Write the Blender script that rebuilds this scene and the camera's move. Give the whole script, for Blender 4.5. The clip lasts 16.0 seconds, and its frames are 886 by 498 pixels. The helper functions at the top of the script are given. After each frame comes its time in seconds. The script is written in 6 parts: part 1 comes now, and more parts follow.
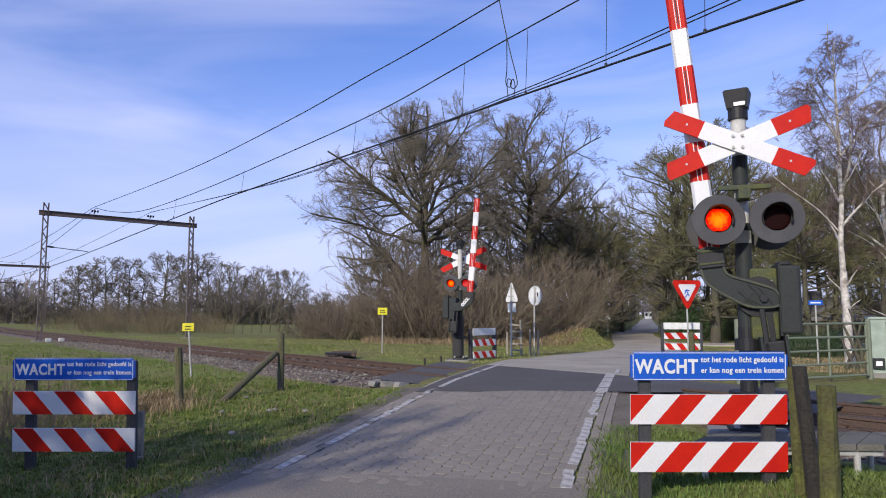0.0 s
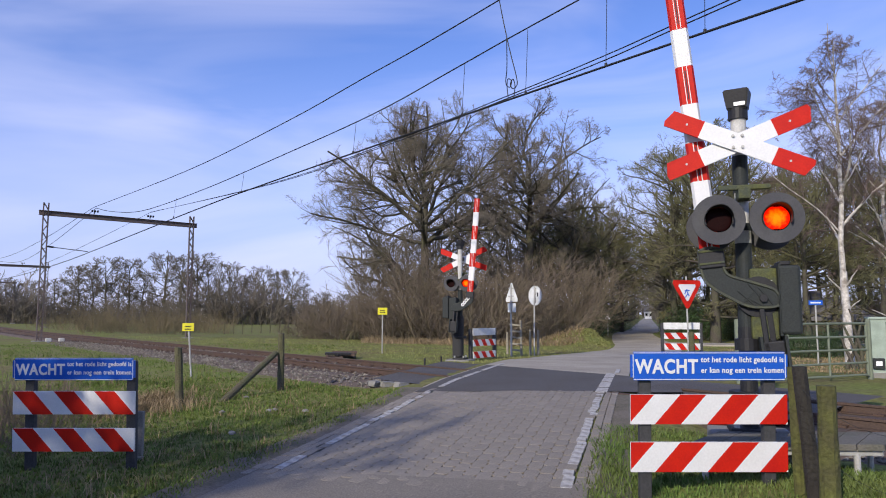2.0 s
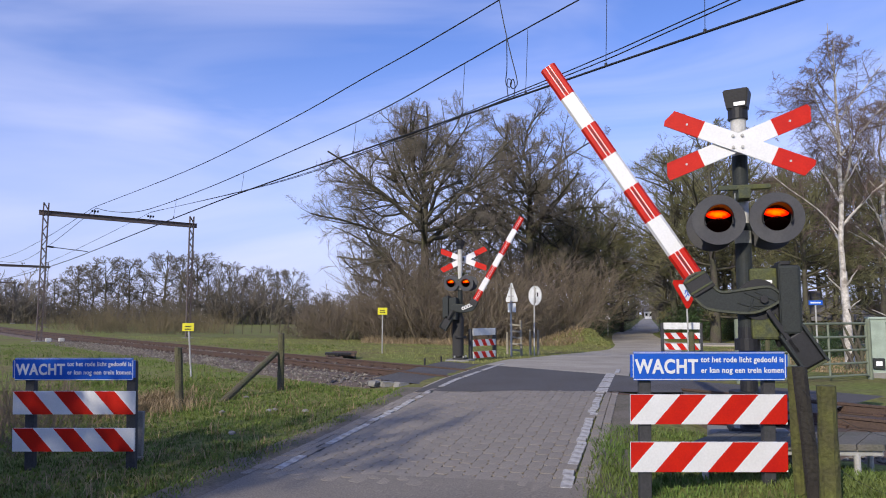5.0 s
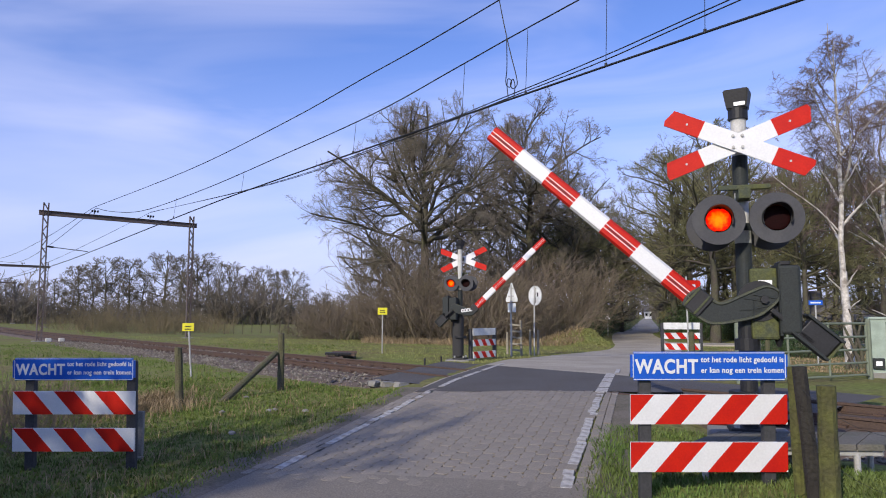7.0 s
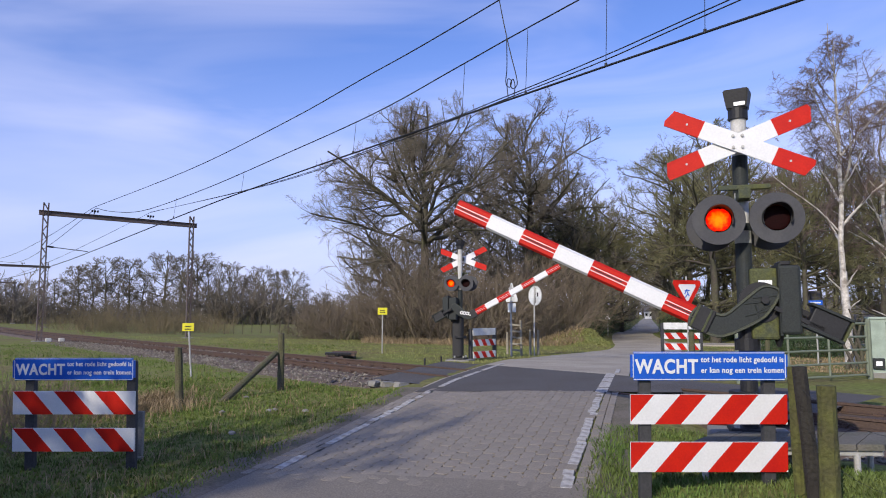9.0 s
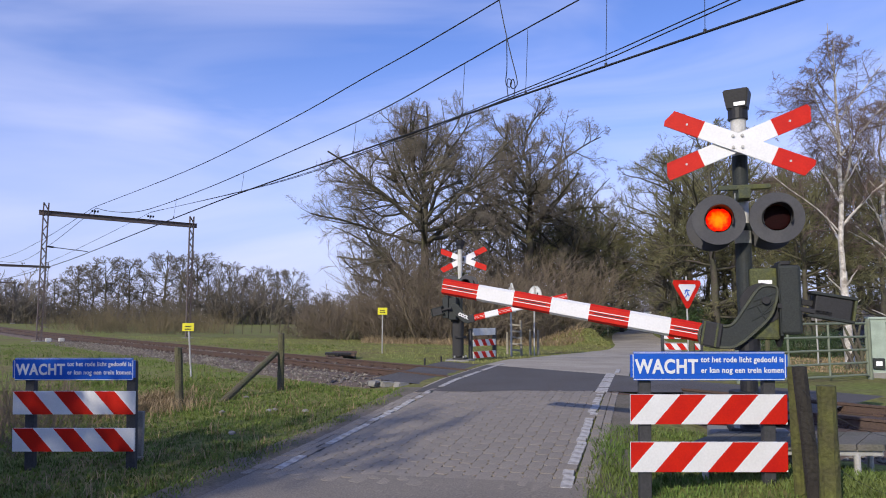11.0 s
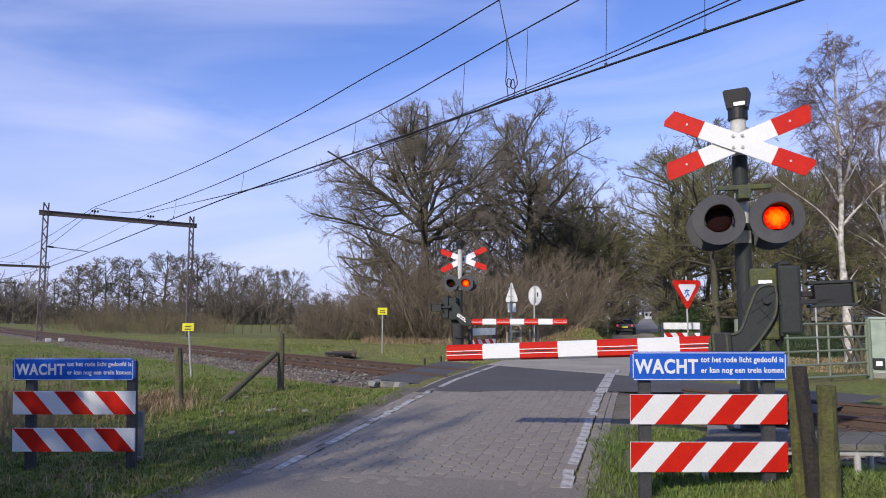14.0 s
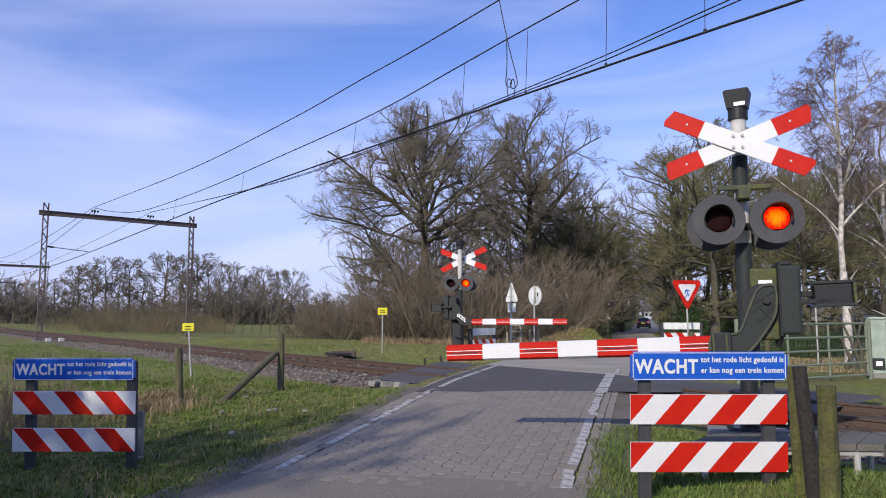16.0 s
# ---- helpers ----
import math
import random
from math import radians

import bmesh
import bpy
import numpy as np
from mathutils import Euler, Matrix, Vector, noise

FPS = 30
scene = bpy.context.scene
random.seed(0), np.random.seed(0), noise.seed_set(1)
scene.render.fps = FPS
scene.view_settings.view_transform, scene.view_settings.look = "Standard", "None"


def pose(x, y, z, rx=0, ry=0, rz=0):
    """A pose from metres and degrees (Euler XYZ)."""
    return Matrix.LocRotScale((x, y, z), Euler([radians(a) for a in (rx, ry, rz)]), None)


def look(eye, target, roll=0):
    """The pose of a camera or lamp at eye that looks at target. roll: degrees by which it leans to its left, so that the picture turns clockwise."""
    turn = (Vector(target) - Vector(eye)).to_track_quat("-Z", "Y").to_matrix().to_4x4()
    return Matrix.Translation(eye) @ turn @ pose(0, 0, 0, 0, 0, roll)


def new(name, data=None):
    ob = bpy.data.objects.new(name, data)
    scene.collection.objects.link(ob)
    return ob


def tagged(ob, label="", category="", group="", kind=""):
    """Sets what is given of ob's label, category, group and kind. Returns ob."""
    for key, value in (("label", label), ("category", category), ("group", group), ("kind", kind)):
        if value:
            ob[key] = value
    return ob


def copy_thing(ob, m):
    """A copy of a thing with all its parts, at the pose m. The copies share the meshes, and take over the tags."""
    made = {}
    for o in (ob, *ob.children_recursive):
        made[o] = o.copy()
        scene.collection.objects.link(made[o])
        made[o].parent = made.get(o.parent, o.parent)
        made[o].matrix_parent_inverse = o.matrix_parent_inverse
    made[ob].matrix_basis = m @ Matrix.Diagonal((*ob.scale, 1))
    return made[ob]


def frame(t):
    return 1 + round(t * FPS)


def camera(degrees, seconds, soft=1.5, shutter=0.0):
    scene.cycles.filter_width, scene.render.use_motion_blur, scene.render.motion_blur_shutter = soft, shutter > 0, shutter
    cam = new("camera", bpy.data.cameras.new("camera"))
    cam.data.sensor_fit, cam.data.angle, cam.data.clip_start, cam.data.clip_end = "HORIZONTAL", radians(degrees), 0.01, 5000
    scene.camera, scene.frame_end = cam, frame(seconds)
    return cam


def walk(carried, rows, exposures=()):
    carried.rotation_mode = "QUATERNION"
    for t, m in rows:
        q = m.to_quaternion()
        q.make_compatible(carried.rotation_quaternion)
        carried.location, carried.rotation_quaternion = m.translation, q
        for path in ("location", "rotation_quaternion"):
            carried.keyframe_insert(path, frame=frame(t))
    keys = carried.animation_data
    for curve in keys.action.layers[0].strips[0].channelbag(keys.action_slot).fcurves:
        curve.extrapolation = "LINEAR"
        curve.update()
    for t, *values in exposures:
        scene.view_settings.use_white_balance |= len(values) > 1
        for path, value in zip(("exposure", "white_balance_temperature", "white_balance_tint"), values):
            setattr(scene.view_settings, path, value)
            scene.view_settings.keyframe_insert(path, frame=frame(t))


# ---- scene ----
cam = camera(66, 16.0, soft=1.0)
EYE = (0, 0, 1.35)
walk(cam, [(0, pose(*EYE, 95.49, 0, 0)), (16.0, pose(*EYE, 95.49, 0, 0))], [(0, 0.0, 6500, 11), (16.0, 0.0, 6500, 11)])

# ---- light ----
SUN_ELEV, SUN_AZ = radians(27), math.atan2(-1.0, -1.7)   # azimuth from +y towards +x
world = bpy.data.worlds.new("sky")
scene.world = world
world.use_nodes = True
wn, wl = world.node_tree.nodes, world.node_tree.links
sky = wn.new("ShaderNodeTexSky")
sky.sky_type, sky.sun_disc = "NISHITA", False
sky.sun_elevation, sky.sun_rotation = SUN_ELEV, SUN_AZ
sky.air_density, sky.dust_density, sky.ozone_density = 1.0, 0.15, 5.0
wco = wn.new("ShaderNodeTexCoord")
wmap = wn.new("ShaderNodeMapping")
wmap.inputs["Scale"].default_value = (1.0, 1.0, 4.5)
wmap.inputs["Rotation"].default_value = (0.0, 0.25, 0.3)
wnoise = wn.new("ShaderNodeTexNoise")
wnoise.inputs["Scale"].default_value, wnoise.inputs["Detail"].default_value = 1.5, 5
wnoise.inputs["Roughness"].default_value, wnoise.inputs["Distortion"].default_value = 0.5, 0.6
wramp = wn.new("ShaderNodeValToRGB")
wramp.color_ramp.elements[0].position, wramp.color_ramp.elements[1].position = 0.42, 0.86
wramp.color_ramp.elements[1].color = (0.7, 0.7, 0.7, 1)
wmix = wn.new("ShaderNodeMixRGB")
wmix.inputs["Color2"].default_value = (6.4, 6.5, 8.6, 1)
wl.new(wco.outputs["Generated"], wmap.inputs["Vector"])
wl.new(wmap.outputs["Vector"], wnoise.inputs["Vector"])
wl.new(wnoise.outputs["Fac"], wramp.inputs["Fac"])
wl.new(wramp.outputs["Color"], wmix.inputs["Fac"])
wtint = wn.new("ShaderNodeMixRGB")
wtint.blend_type = "MULTIPLY"
wtint.inputs["Fac"].default_value, wtint.inputs["Color2"].default_value = 1.0, (1.02, 1.0, 1.36, 1)
wl.new(sky.outputs["Color"], wtint.inputs["Color1"])
# pale lavender haze low over the horizon
wsep, wlow, whaze = wn.new("ShaderNodeSeparateXYZ"), wn.new("ShaderNodeMapRange"), wn.new("ShaderNodeMixRGB")
wl.new(wco.outputs["Generated"], wsep.inputs["Vector"])
wl.new(wsep.outputs["Z"], wlow.inputs["Value"])
wlow.interpolation_type = "SMOOTHSTEP"
wlow.inputs["From Min"].default_value, wlow.inputs["From Max"].default_value = -0.05, 0.42
wlow.inputs["To Min"].default_value, wlow.inputs["To Max"].default_value = 0.85, 0.0
whaze.inputs["Color2"].default_value = (3.75, 4.1, 6.3, 1)
wl.new(wlow.outputs["Result"], whaze.inputs["Fac"])
wl.new(wtint.outputs["Color"], whaze.inputs["Color1"])
wl.new(whaze.outputs["Color"], wmix.inputs["Color1"])
wl.new(wmix.outputs["Color"], wn["Background"].inputs["Color"])
wn["Background"].inputs["Strength"].default_value = 0.145
sun = new("sun", bpy.data.lights.new("sun", "SUN"))
sun.data.energy, sun.data.angle, sun.data.color = 3.9, radians(0.53), (1.0, 0.91, 0.76)
sun_dir = Vector((math.sin(SUN_AZ) * math.cos(SUN_ELEV), math.cos(SUN_AZ) * math.cos(SUN_ELEV), math.sin(SUN_ELEV)))
sun.matrix_world = look(sun_dir * 50, (0, 0, 0))


# ---- materials ----
def mat(name, base, rough=0.6, metal=0.0, vary=0.25, scale=6.0, fine=60.0, bump=0.1, tint=None, amount=0.5, spec=0.4, per_object=0.0, space="Object", per_island=0.0):
    """A surface with variation at two scales: broad stains towards tint and fine grain with relief."""
    m = bpy.data.materials.new(name)
    m.use_nodes = True
    n, l = m.node_tree.nodes, m.node_tree.links
    bs = n["Principled BSDF"]
    bs.inputs["Roughness"].default_value, bs.inputs["Metallic"].default_value = rough, metal
    bs.inputs["Specular IOR Level"].default_value = spec
    co = n.new("ShaderNodeTexCoord")
    a, b = n.new("ShaderNodeTexNoise"), n.new("ShaderNodeTexNoise")
    a.inputs["Scale"].default_value, a.inputs["Detail"].default_value = scale, 5
    b.inputs["Scale"].default_value, b.inputs["Detail"].default_value = fine, 3
    for t in (a, b):
        l.new(co.outputs[space], t.inputs["Vector"])
    tint = tint or tuple(c * (1 - vary) for c in base)
    ramp = n.new("ShaderNodeValToRGB")
    ramp.color_ramp.elements[0].position, ramp.color_ramp.elements[1].position = 0.38, 0.68
    ramp.color_ramp.elements[0].color = (0, 0, 0, 1)
    ramp.color_ramp.elements[1].color = (amount, amount, amount, 1)
    l.new(a.outputs["Fac"], ramp.inputs["Fac"])
    mix = n.new("ShaderNodeMixRGB")
    mix.inputs["Color1"].default_value, mix.inputs["Color2"].default_value = (*base, 1), (*tint, 1)
    l.new(ramp.outputs["Color"], mix.inputs["Fac"])
    hsv = n.new("ShaderNodeHueSaturation")
    mr = n.new("ShaderNodeMapRange")
    mr.inputs["From Min"].default_value, mr.inputs["From Max"].default_value = 0.25, 0.75
    mr.inputs["To Min"].default_value, mr.inputs["To Max"].default_value = 1 - vary, 1 + vary
    l.new(b.outputs["Fac"], mr.inputs["Value"])
    value = mr.outputs["Result"]
    for amount_of, node, socket in ((per_object, "ShaderNodeObjectInfo", "Random"), (per_island, "ShaderNodeNewGeometry", "Random Per Island")):
        if amount_of:
            oi, r2, mul = n.new(node), n.new("ShaderNodeMapRange"), n.new("ShaderNodeMath")
            r2.inputs["To Min"].default_value, r2.inputs["To Max"].default_value = 1 - amount_of, 1 + amount_of
            mul.operation = "MULTIPLY"
            l.new(oi.outputs[socket], r2.inputs["Value"])
            l.new(r2.outputs["Result"], mul.inputs[0])
            l.new(value, mul.inputs[1])
            value = mul.outputs["Value"]
    l.new(value, hsv.inputs["Value"])
    l.new(mix.outputs["Color"], hsv.inputs["Color"])
    l.new(hsv.outputs["Color"], bs.inputs["Base Color"])
    if bump:
        bp = n.new("ShaderNodeBump")
        bp.inputs["Strength"].default_value, bp.inputs["Distance"].default_value = bump, 0.02
        l.new(b.outputs["Fac"], bp.inputs["Height"])
        l.new(bp.outputs["Normal"], bs.inputs["Normal"])
    return m


def glow(name, colour, strength):
    m = bpy.data.materials.new(name)
    m.use_nodes = True
    bs = m.node_tree.nodes["Principled BSDF"]
    bs.inputs["Base Color"].default_value = (*[c * 0.3 for c in colour], 1)
    bs.inputs["Emission Color"].default_value, bs.inputs["Emission Strength"].default_value = (*colour, 1), strength
    return m


def glow_lens(name):
    """A lit signal lens: orange core and red rim, mottled by the prisms of the glass."""
    m = bpy.data.materials.new(name)
    m.use_nodes = True
    n, l = m.node_tree.nodes, m.node_tree.links
    bs = n["Principled BSDF"]
    co, no, mixc = n.new("ShaderNodeTexCoord"), n.new("ShaderNodeTexNoise"), n.new("ShaderNodeValToRGB")
    ln, add, mul = n.new("ShaderNodeVectorMath"), n.new("ShaderNodeMath"), n.new("ShaderNodeMath")
    ln.operation, add.operation, mul.operation = "LENGTH", "ADD", "MULTIPLY"
    mid = n.new("ShaderNodeVectorMath")
    mid.operation = "SUBTRACT"
    mid.inputs[1].default_value = (0, 0.074, 0)     # the lit face lies off the drum's axle
    l.new(co.outputs["Object"], mid.inputs[0])
    l.new(mid.outputs["Vector"], ln.inputs[0])
    l.new(co.outputs["Object"], no.inputs["Vector"])
    no.inputs["Scale"].default_value = 28
    l.new(no.outputs["Fac"], mul.inputs[0])
    mul.inputs[1].default_value = 0.1
    l.new(ln.outputs["Value"], add.inputs[0])
    l.new(mul.outputs["Value"], add.inputs[1])
    e = mixc.color_ramp.elements
    e[0].position, e[0].color = 0.075, (1.0, 0.27, 0.0, 1)
    e[1].position, e[1].color = 0.155, (0.8, 0.006, 0.0, 1)
    bs.inputs["Specular IOR Level"].default_value = 0.05
    l.new(add.outputs["Value"], mixc.inputs["Fac"])
    bs.inputs["Base Color"].default_value = (0.04, 0.002, 0.0, 1)
    l.new(mixc.outputs["Color"], bs.inputs["Emission Color"])
    bs.inputs["Emission Strength"].default_value = 1.25
    return m


M_GRASS = mat("grass_ground", (0.165, 0.19, 0.05), 0.95, vary=0.4, scale=0.45, fine=9, bump=0.6, tint=(0.17, 0.13, 0.07), amount=0.8, spec=0.1)
M_BLADE = mat("grass_blades", (0.118, 0.168, 0.034), 0.8, vary=0.3, scale=0.8, fine=5, bump=0, tint=(0.13, 0.155, 0.045), amount=0.6, spec=0.2, per_island=0.3)
M_MEADOW = mat("meadow_grass", (0.24, 0.255, 0.085), 0.85, vary=0.3, scale=0.5, fine=4, bump=0, tint=(0.27, 0.24, 0.1), amount=0.6, spec=0.1, per_island=0.25)
M_STRAW = mat("dry_grass", (0.30, 0.225, 0.13), 0.9, vary=0.3, scale=1, fine=5, bump=0, spec=0.1, per_island=0.3)
M_ASPHALT = mat("asphalt_worn", (0.19, 0.168, 0.14), 0.85, vary=0.3, scale=0.7, fine=55, bump=0.35, tint=(0.235, 0.207, 0.168), amount=0.7, spec=0.25)
M_ASPHALT_DARK = mat("asphalt_dark", (0.09, 0.082, 0.074), 0.8, vary=0.3, scale=0.9, fine=60, bump=0.3, tint=(0.11, 0.105, 0.10), amount=0.7, spec=0.3)
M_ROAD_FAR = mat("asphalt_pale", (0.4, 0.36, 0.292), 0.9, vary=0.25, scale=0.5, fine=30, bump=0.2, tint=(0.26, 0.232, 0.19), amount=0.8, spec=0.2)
M_PAVER = mat("concrete_paver", (0.225, 0.2, 0.168), 0.85, vary=0.3, scale=0.8, fine=50, bump=0.3, tint=(0.285, 0.248, 0.2), amount=0.7, spec=0.25, per_object=0.06, per_island=0.06)
M_JOINT = mat("joint_soil", (0.055, 0.05, 0.045), 0.95, vary=0.3, fine=30)
M_LINE = mat("road_paint", (0.5, 0.485, 0.455), 0.8, vary=0.25, scale=9, fine=40, bump=0.15, tint=(0.22, 0.2, 0.18), amount=0.9)
M_RAIL = mat("rusty_rail", (0.085, 0.058, 0.045), 0.75, 0.2, vary=0.3, scale=2, fine=40, tint=(0.11, 0.065, 0.045))
M_SLEEPER = mat("sleeper_timber", (0.10, 0.07, 0.055), 0.9, vary=0.35, scale=3, fine=30, bump=0.4, per_object=0.2)
M_BALLAST = mat("ballast_stone", (0.205, 0.185, 0.15), 0.95, vary=0.3, scale=1.2, fine=25, bump=0.5, tint=(0.14, 0.113, 0.085), amount=0.7, per_island=0.35)
M_BED = mat("rusty_ballast", (0.14, 0.105, 0.08), 0.95, vary=0.35, scale=1.2, fine=25, bump=0.6, tint=(0.09, 0.065, 0.05), amount=0.8)
M_DIRT = mat("shoulder_dirt", (0.16, 0.135, 0.105), 0.95, vary=0.35, scale=2.5, fine=35, bump=0.5, tint=(0.1, 0.09, 0.055), amount=0.8)
M_RED = mat("red_reflective", (0.54, 0.018, 0.008), 0.5, spec=0.15, vary=0.1, scale=5, fine=60, bump=0.03, tint=(0.4, 0.01, 0.01))
M_WHITE = mat("white_reflective", (0.72, 0.72, 0.72), 0.4, vary=0.06, scale=4, fine=50, bump=0.03, tint=(0.66, 0.66, 0.64))
M_MASTWHITE = mat("white_mast_paint", (0.55, 0.54, 0.50), 0.6, vary=0.15, scale=9, fine=60, tint=(0.38, 0.38, 0.32))
M_BLUE = mat("blue_sign_sheet", (0.012, 0.10, 0.52), 0.35, vary=0.08, scale=3, fine=60, bump=0.02, tint=(0.015, 0.085, 0.43))
M_GREY = mat("grey_green_paint", (0.028, 0.033, 0.033), 0.6, vary=0.25, scale=8, fine=70, tint=(0.03, 0.034, 0.03), amount=0.6, spec=0.25)
M_OLIVE = mat("mossy_paint", (0.09, 0.098, 0.03), 0.8, vary=0.35, scale=9, fine=60, bump=0.2, tint=(0.05, 0.06, 0.045), amount=0.9)
M_RIM = mat("worn_rim_paint", (0.05, 0.056, 0.045), 0.6, vary=0.35, scale=12, fine=60, bump=0.2, tint=(0.085, 0.09, 0.045), amount=0.7)
M_DISC = mat("grey_board_paint", (0.056, 0.056, 0.062), 0.75, vary=0.12, scale=4, fine=60, bump=0.03, tint=(0.09, 0.09, 0.09))
M_BLACK = mat("black_paint", (0.016, 0.016, 0.018), 0.55, vary=0.3, scale=6, fine=50)
M_STEEL = mat("galvanised_steel", (0.46, 0.45, 0.42), 0.55, 0.2, vary=0.15, scale=6, fine=50, tint=(0.26, 0.26, 0.23))
M_SIGNBACK = mat("sign_back_grey", (0.74, 0.75, 0.73), 0.5, 0.0, vary=0.1, scale=4, fine=40, tint=(0.4, 0.4, 0.36))
M_YELLOW = mat("yellow_plate", (0.72, 0.66, 0.03), 0.5, vary=0.08)
M_POST = mat("weathered_post", (0.10, 0.085, 0.055), 0.9, vary=0.35, scale=5, fine=40, bump=0.5, tint=(0.085, 0.095, 0.035), amount=0.8)
M_BOARDPOST = mat("dark_plastic_post", (0.05, 0.05, 0.052), 0.7, vary=0.25, scale=6, fine=50)
M_PALEWOOD = mat("silvered_wood", (0.3, 0.265, 0.205), 0.9, vary=0.3, scale=4, fine=40, bump=0.4, tint=(0.2, 0.19, 0.13))
# weathered planks, base colour darkened to hold the partial shade on the platform
M_DECKPLANK = mat("weathered_shaded_plank", (0.15, 0.138, 0.118), 0.9, vary=0.3, scale=3, fine=50, bump=0.3, tint=(0.1, 0.1, 0.07), amount=0.8)
M_CONCRETE = mat("concrete_grey", (0.24, 0.23, 0.21), 0.9, vary=0.2, scale=4, fine=60, bump=0.2, tint=(0.2, 0.2, 0.17))
M_GATE = mat("gate_green_paint", (0.17, 0.2, 0.14), 0.55, vary=0.2, scale=8, tint=(0.16, 0.17, 0.12))
M_CABINET = mat("cabinet_green_grey", (0.33, 0.4, 0.33), 0.6, vary=0.12, scale=3, tint=(0.17, 0.22, 0.17))
M_LATTICE = mat("portal_steel", (0.13, 0.11, 0.105), 0.7, 0.3, vary=0.3, scale=3, fine=30, tint=(0.16, 0.10, 0.08))
M_OLDPOST = mat("dark_old_post", (0.024, 0.021, 0.018), 0.9, vary=0.35, scale=5, fine=40, bump=0.6, tint=(0.04, 0.037, 0.03), amount=0.6)
M_MOSSPOST = mat("mossy_post", (0.095, 0.1, 0.026), 0.9, vary=0.35, scale=5, fine=40, bump=0.6, tint=(0.05, 0.042, 0.025), amount=0.8)
M_LUSH = mat("lush_grass_blades", (0.105, 0.165, 0.035), 0.8, vary=0.3, scale=0.8, fine=5, bump=0, tint=(0.17, 0.18, 0.06), amount=0.6, spec=0.2, per_island=0.3)
M_WIRE = mat("wire_dark", (0.03, 0.032, 0.035), 0.6, 0.5)
M_BARK = mat("oak_bark", (0.085, 0.073, 0.06), 0.95, vary=0.3, scale=2, fine=14, bump=0.5, tint=(0.10, 0.105, 0.055), amount=0.7, spec=0.1)
M_TWIG = mat("twig_bark", (0.195, 0.167, 0.138), 0.95, vary=0.25, scale=0.5, fine=5, bump=0, tint=(0.17, 0.16, 0.1), amount=0.6, spec=0.1)
M_MOSSTWIG = mat("mossy_twig_bark", (0.2, 0.185, 0.1), 0.95, vary=0.25, scale=0.5, fine=5, bump=0, tint=(0.15, 0.16, 0.06), amount=0.6, spec=0.1)
M_SHRUB = mat("shrub_twigs", (0.175, 0.14, 0.108), 0.95, vary=0.25, scale=0.4, fine=4, bump=0, tint=(0.16, 0.14, 0.08), amount=0.6, spec=0.1)
M_REED = mat("scrub_stems", (0.17, 0.135, 0.085), 0.95, vary=0.25, scale=0.2, fine=3, bump=0, tint=(0.15, 0.15, 0.08), amount=0.6, spec=0.1)
M_FARTWIG = mat("field_tree_twigs", (0.165, 0.142, 0.12), 0.95, vary=0.25, scale=0.4, fine=4, bump=0, tint=(0.13, 0.12, 0.08), amount=0.6, spec=0.1)
M_BIRCH = mat("birch_bark", (0.62, 0.58, 0.52), 0.85, vary=0.25, scale=5, fine=22, bump=0.2, tint=(0.16, 0.13, 0.1), amount=0.8)
M_BIRCHTWIG = mat("birch_twigs", (0.2, 0.15, 0.13), 0.9, vary=0.2, scale=1, fine=5, bump=0, spec=0.1)
M_EVERGREEN = mat("evergreen_leaf", (0.035, 0.065, 0.02), 0.45, vary=0.35, scale=0.8, fine=6, bump=0, tint=(0.05, 0.075, 0.02), per_island=0.35)
M_HOUSE = mat("white_render", (0.72, 0.72, 0.70), 0.8, vary=0.08)
M_ROOF = mat("roof_tiles_grey", (0.16, 0.15, 0.15), 0.8, vary=0.2)
M_CAR = mat("car_paint_dark", (0.012, 0.012, 0.02), 0.25, 0.3, vary=0.1, bump=0, spec=0.6)
M_CARGLASS = mat("car_glass", (0.01, 0.012, 0.014), 0.08, vary=0.05, bump=0, spec=0.8)
M_TYRE = mat("tyre_rubber", (0.02, 0.02, 0.02), 0.85)
M_LENSON = glow_lens("lens_lit")
M_LENSDIM = glow("lens_fading", (0.8, 0.006, 0.005), 0.55)
M_LENSDARK = mat("lens_unlit", (0.012, 0.0015, 0.0015), 0.5, vary=0.3, scale=20, fine=60, bump=0.1, spec=0.06)
M_LENSEDGE = mat("lens_rim", (0.006, 0.003, 0.003), 0.9, spec=0.0)
M_BOWL = mat("lamp_bowl_black", (0.005, 0.004, 0.004), 0.9, spec=0.05)
M_TAIL = glow("tail_light_lit", (0.7, 0.05, 0.12), 0.6)
M_REFLECT = mat("reflector_white", (0.85, 0.85, 0.85), 0.3, vary=0.03)


# ---- mesh helpers ----
def part(name, bm, material, parent=None, label="", m=None):
    me = bpy.data.meshes.new(name)
    bm.to_mesh(me)
    bm.free()
    for one in (material if isinstance(material, (list, tuple)) else [material]):
        me.materials.append(one)
    ob = new(name, me)
    if parent is not None:
        ob.parent = parent
    if m is not None:
        ob.matrix_basis = m
    if label:
        ob["label"] = label
    return ob


def mesh_ob(name, verts, faces, material, parent=None, label="", smooth=False):
    me = bpy.data.meshes.new(name)
    me.from_pydata(verts, [], faces)
    for one in (material if isinstance(material, (list, tuple)) else [material]):
        me.materials.append(one)
    if smooth:
        me.polygons.foreach_set("use_smooth", [True] * len(me.polygons))
    ob = new(name, me)
    if parent is not None:
        ob.parent = parent
    if label:
        ob["label"] = label
    return ob


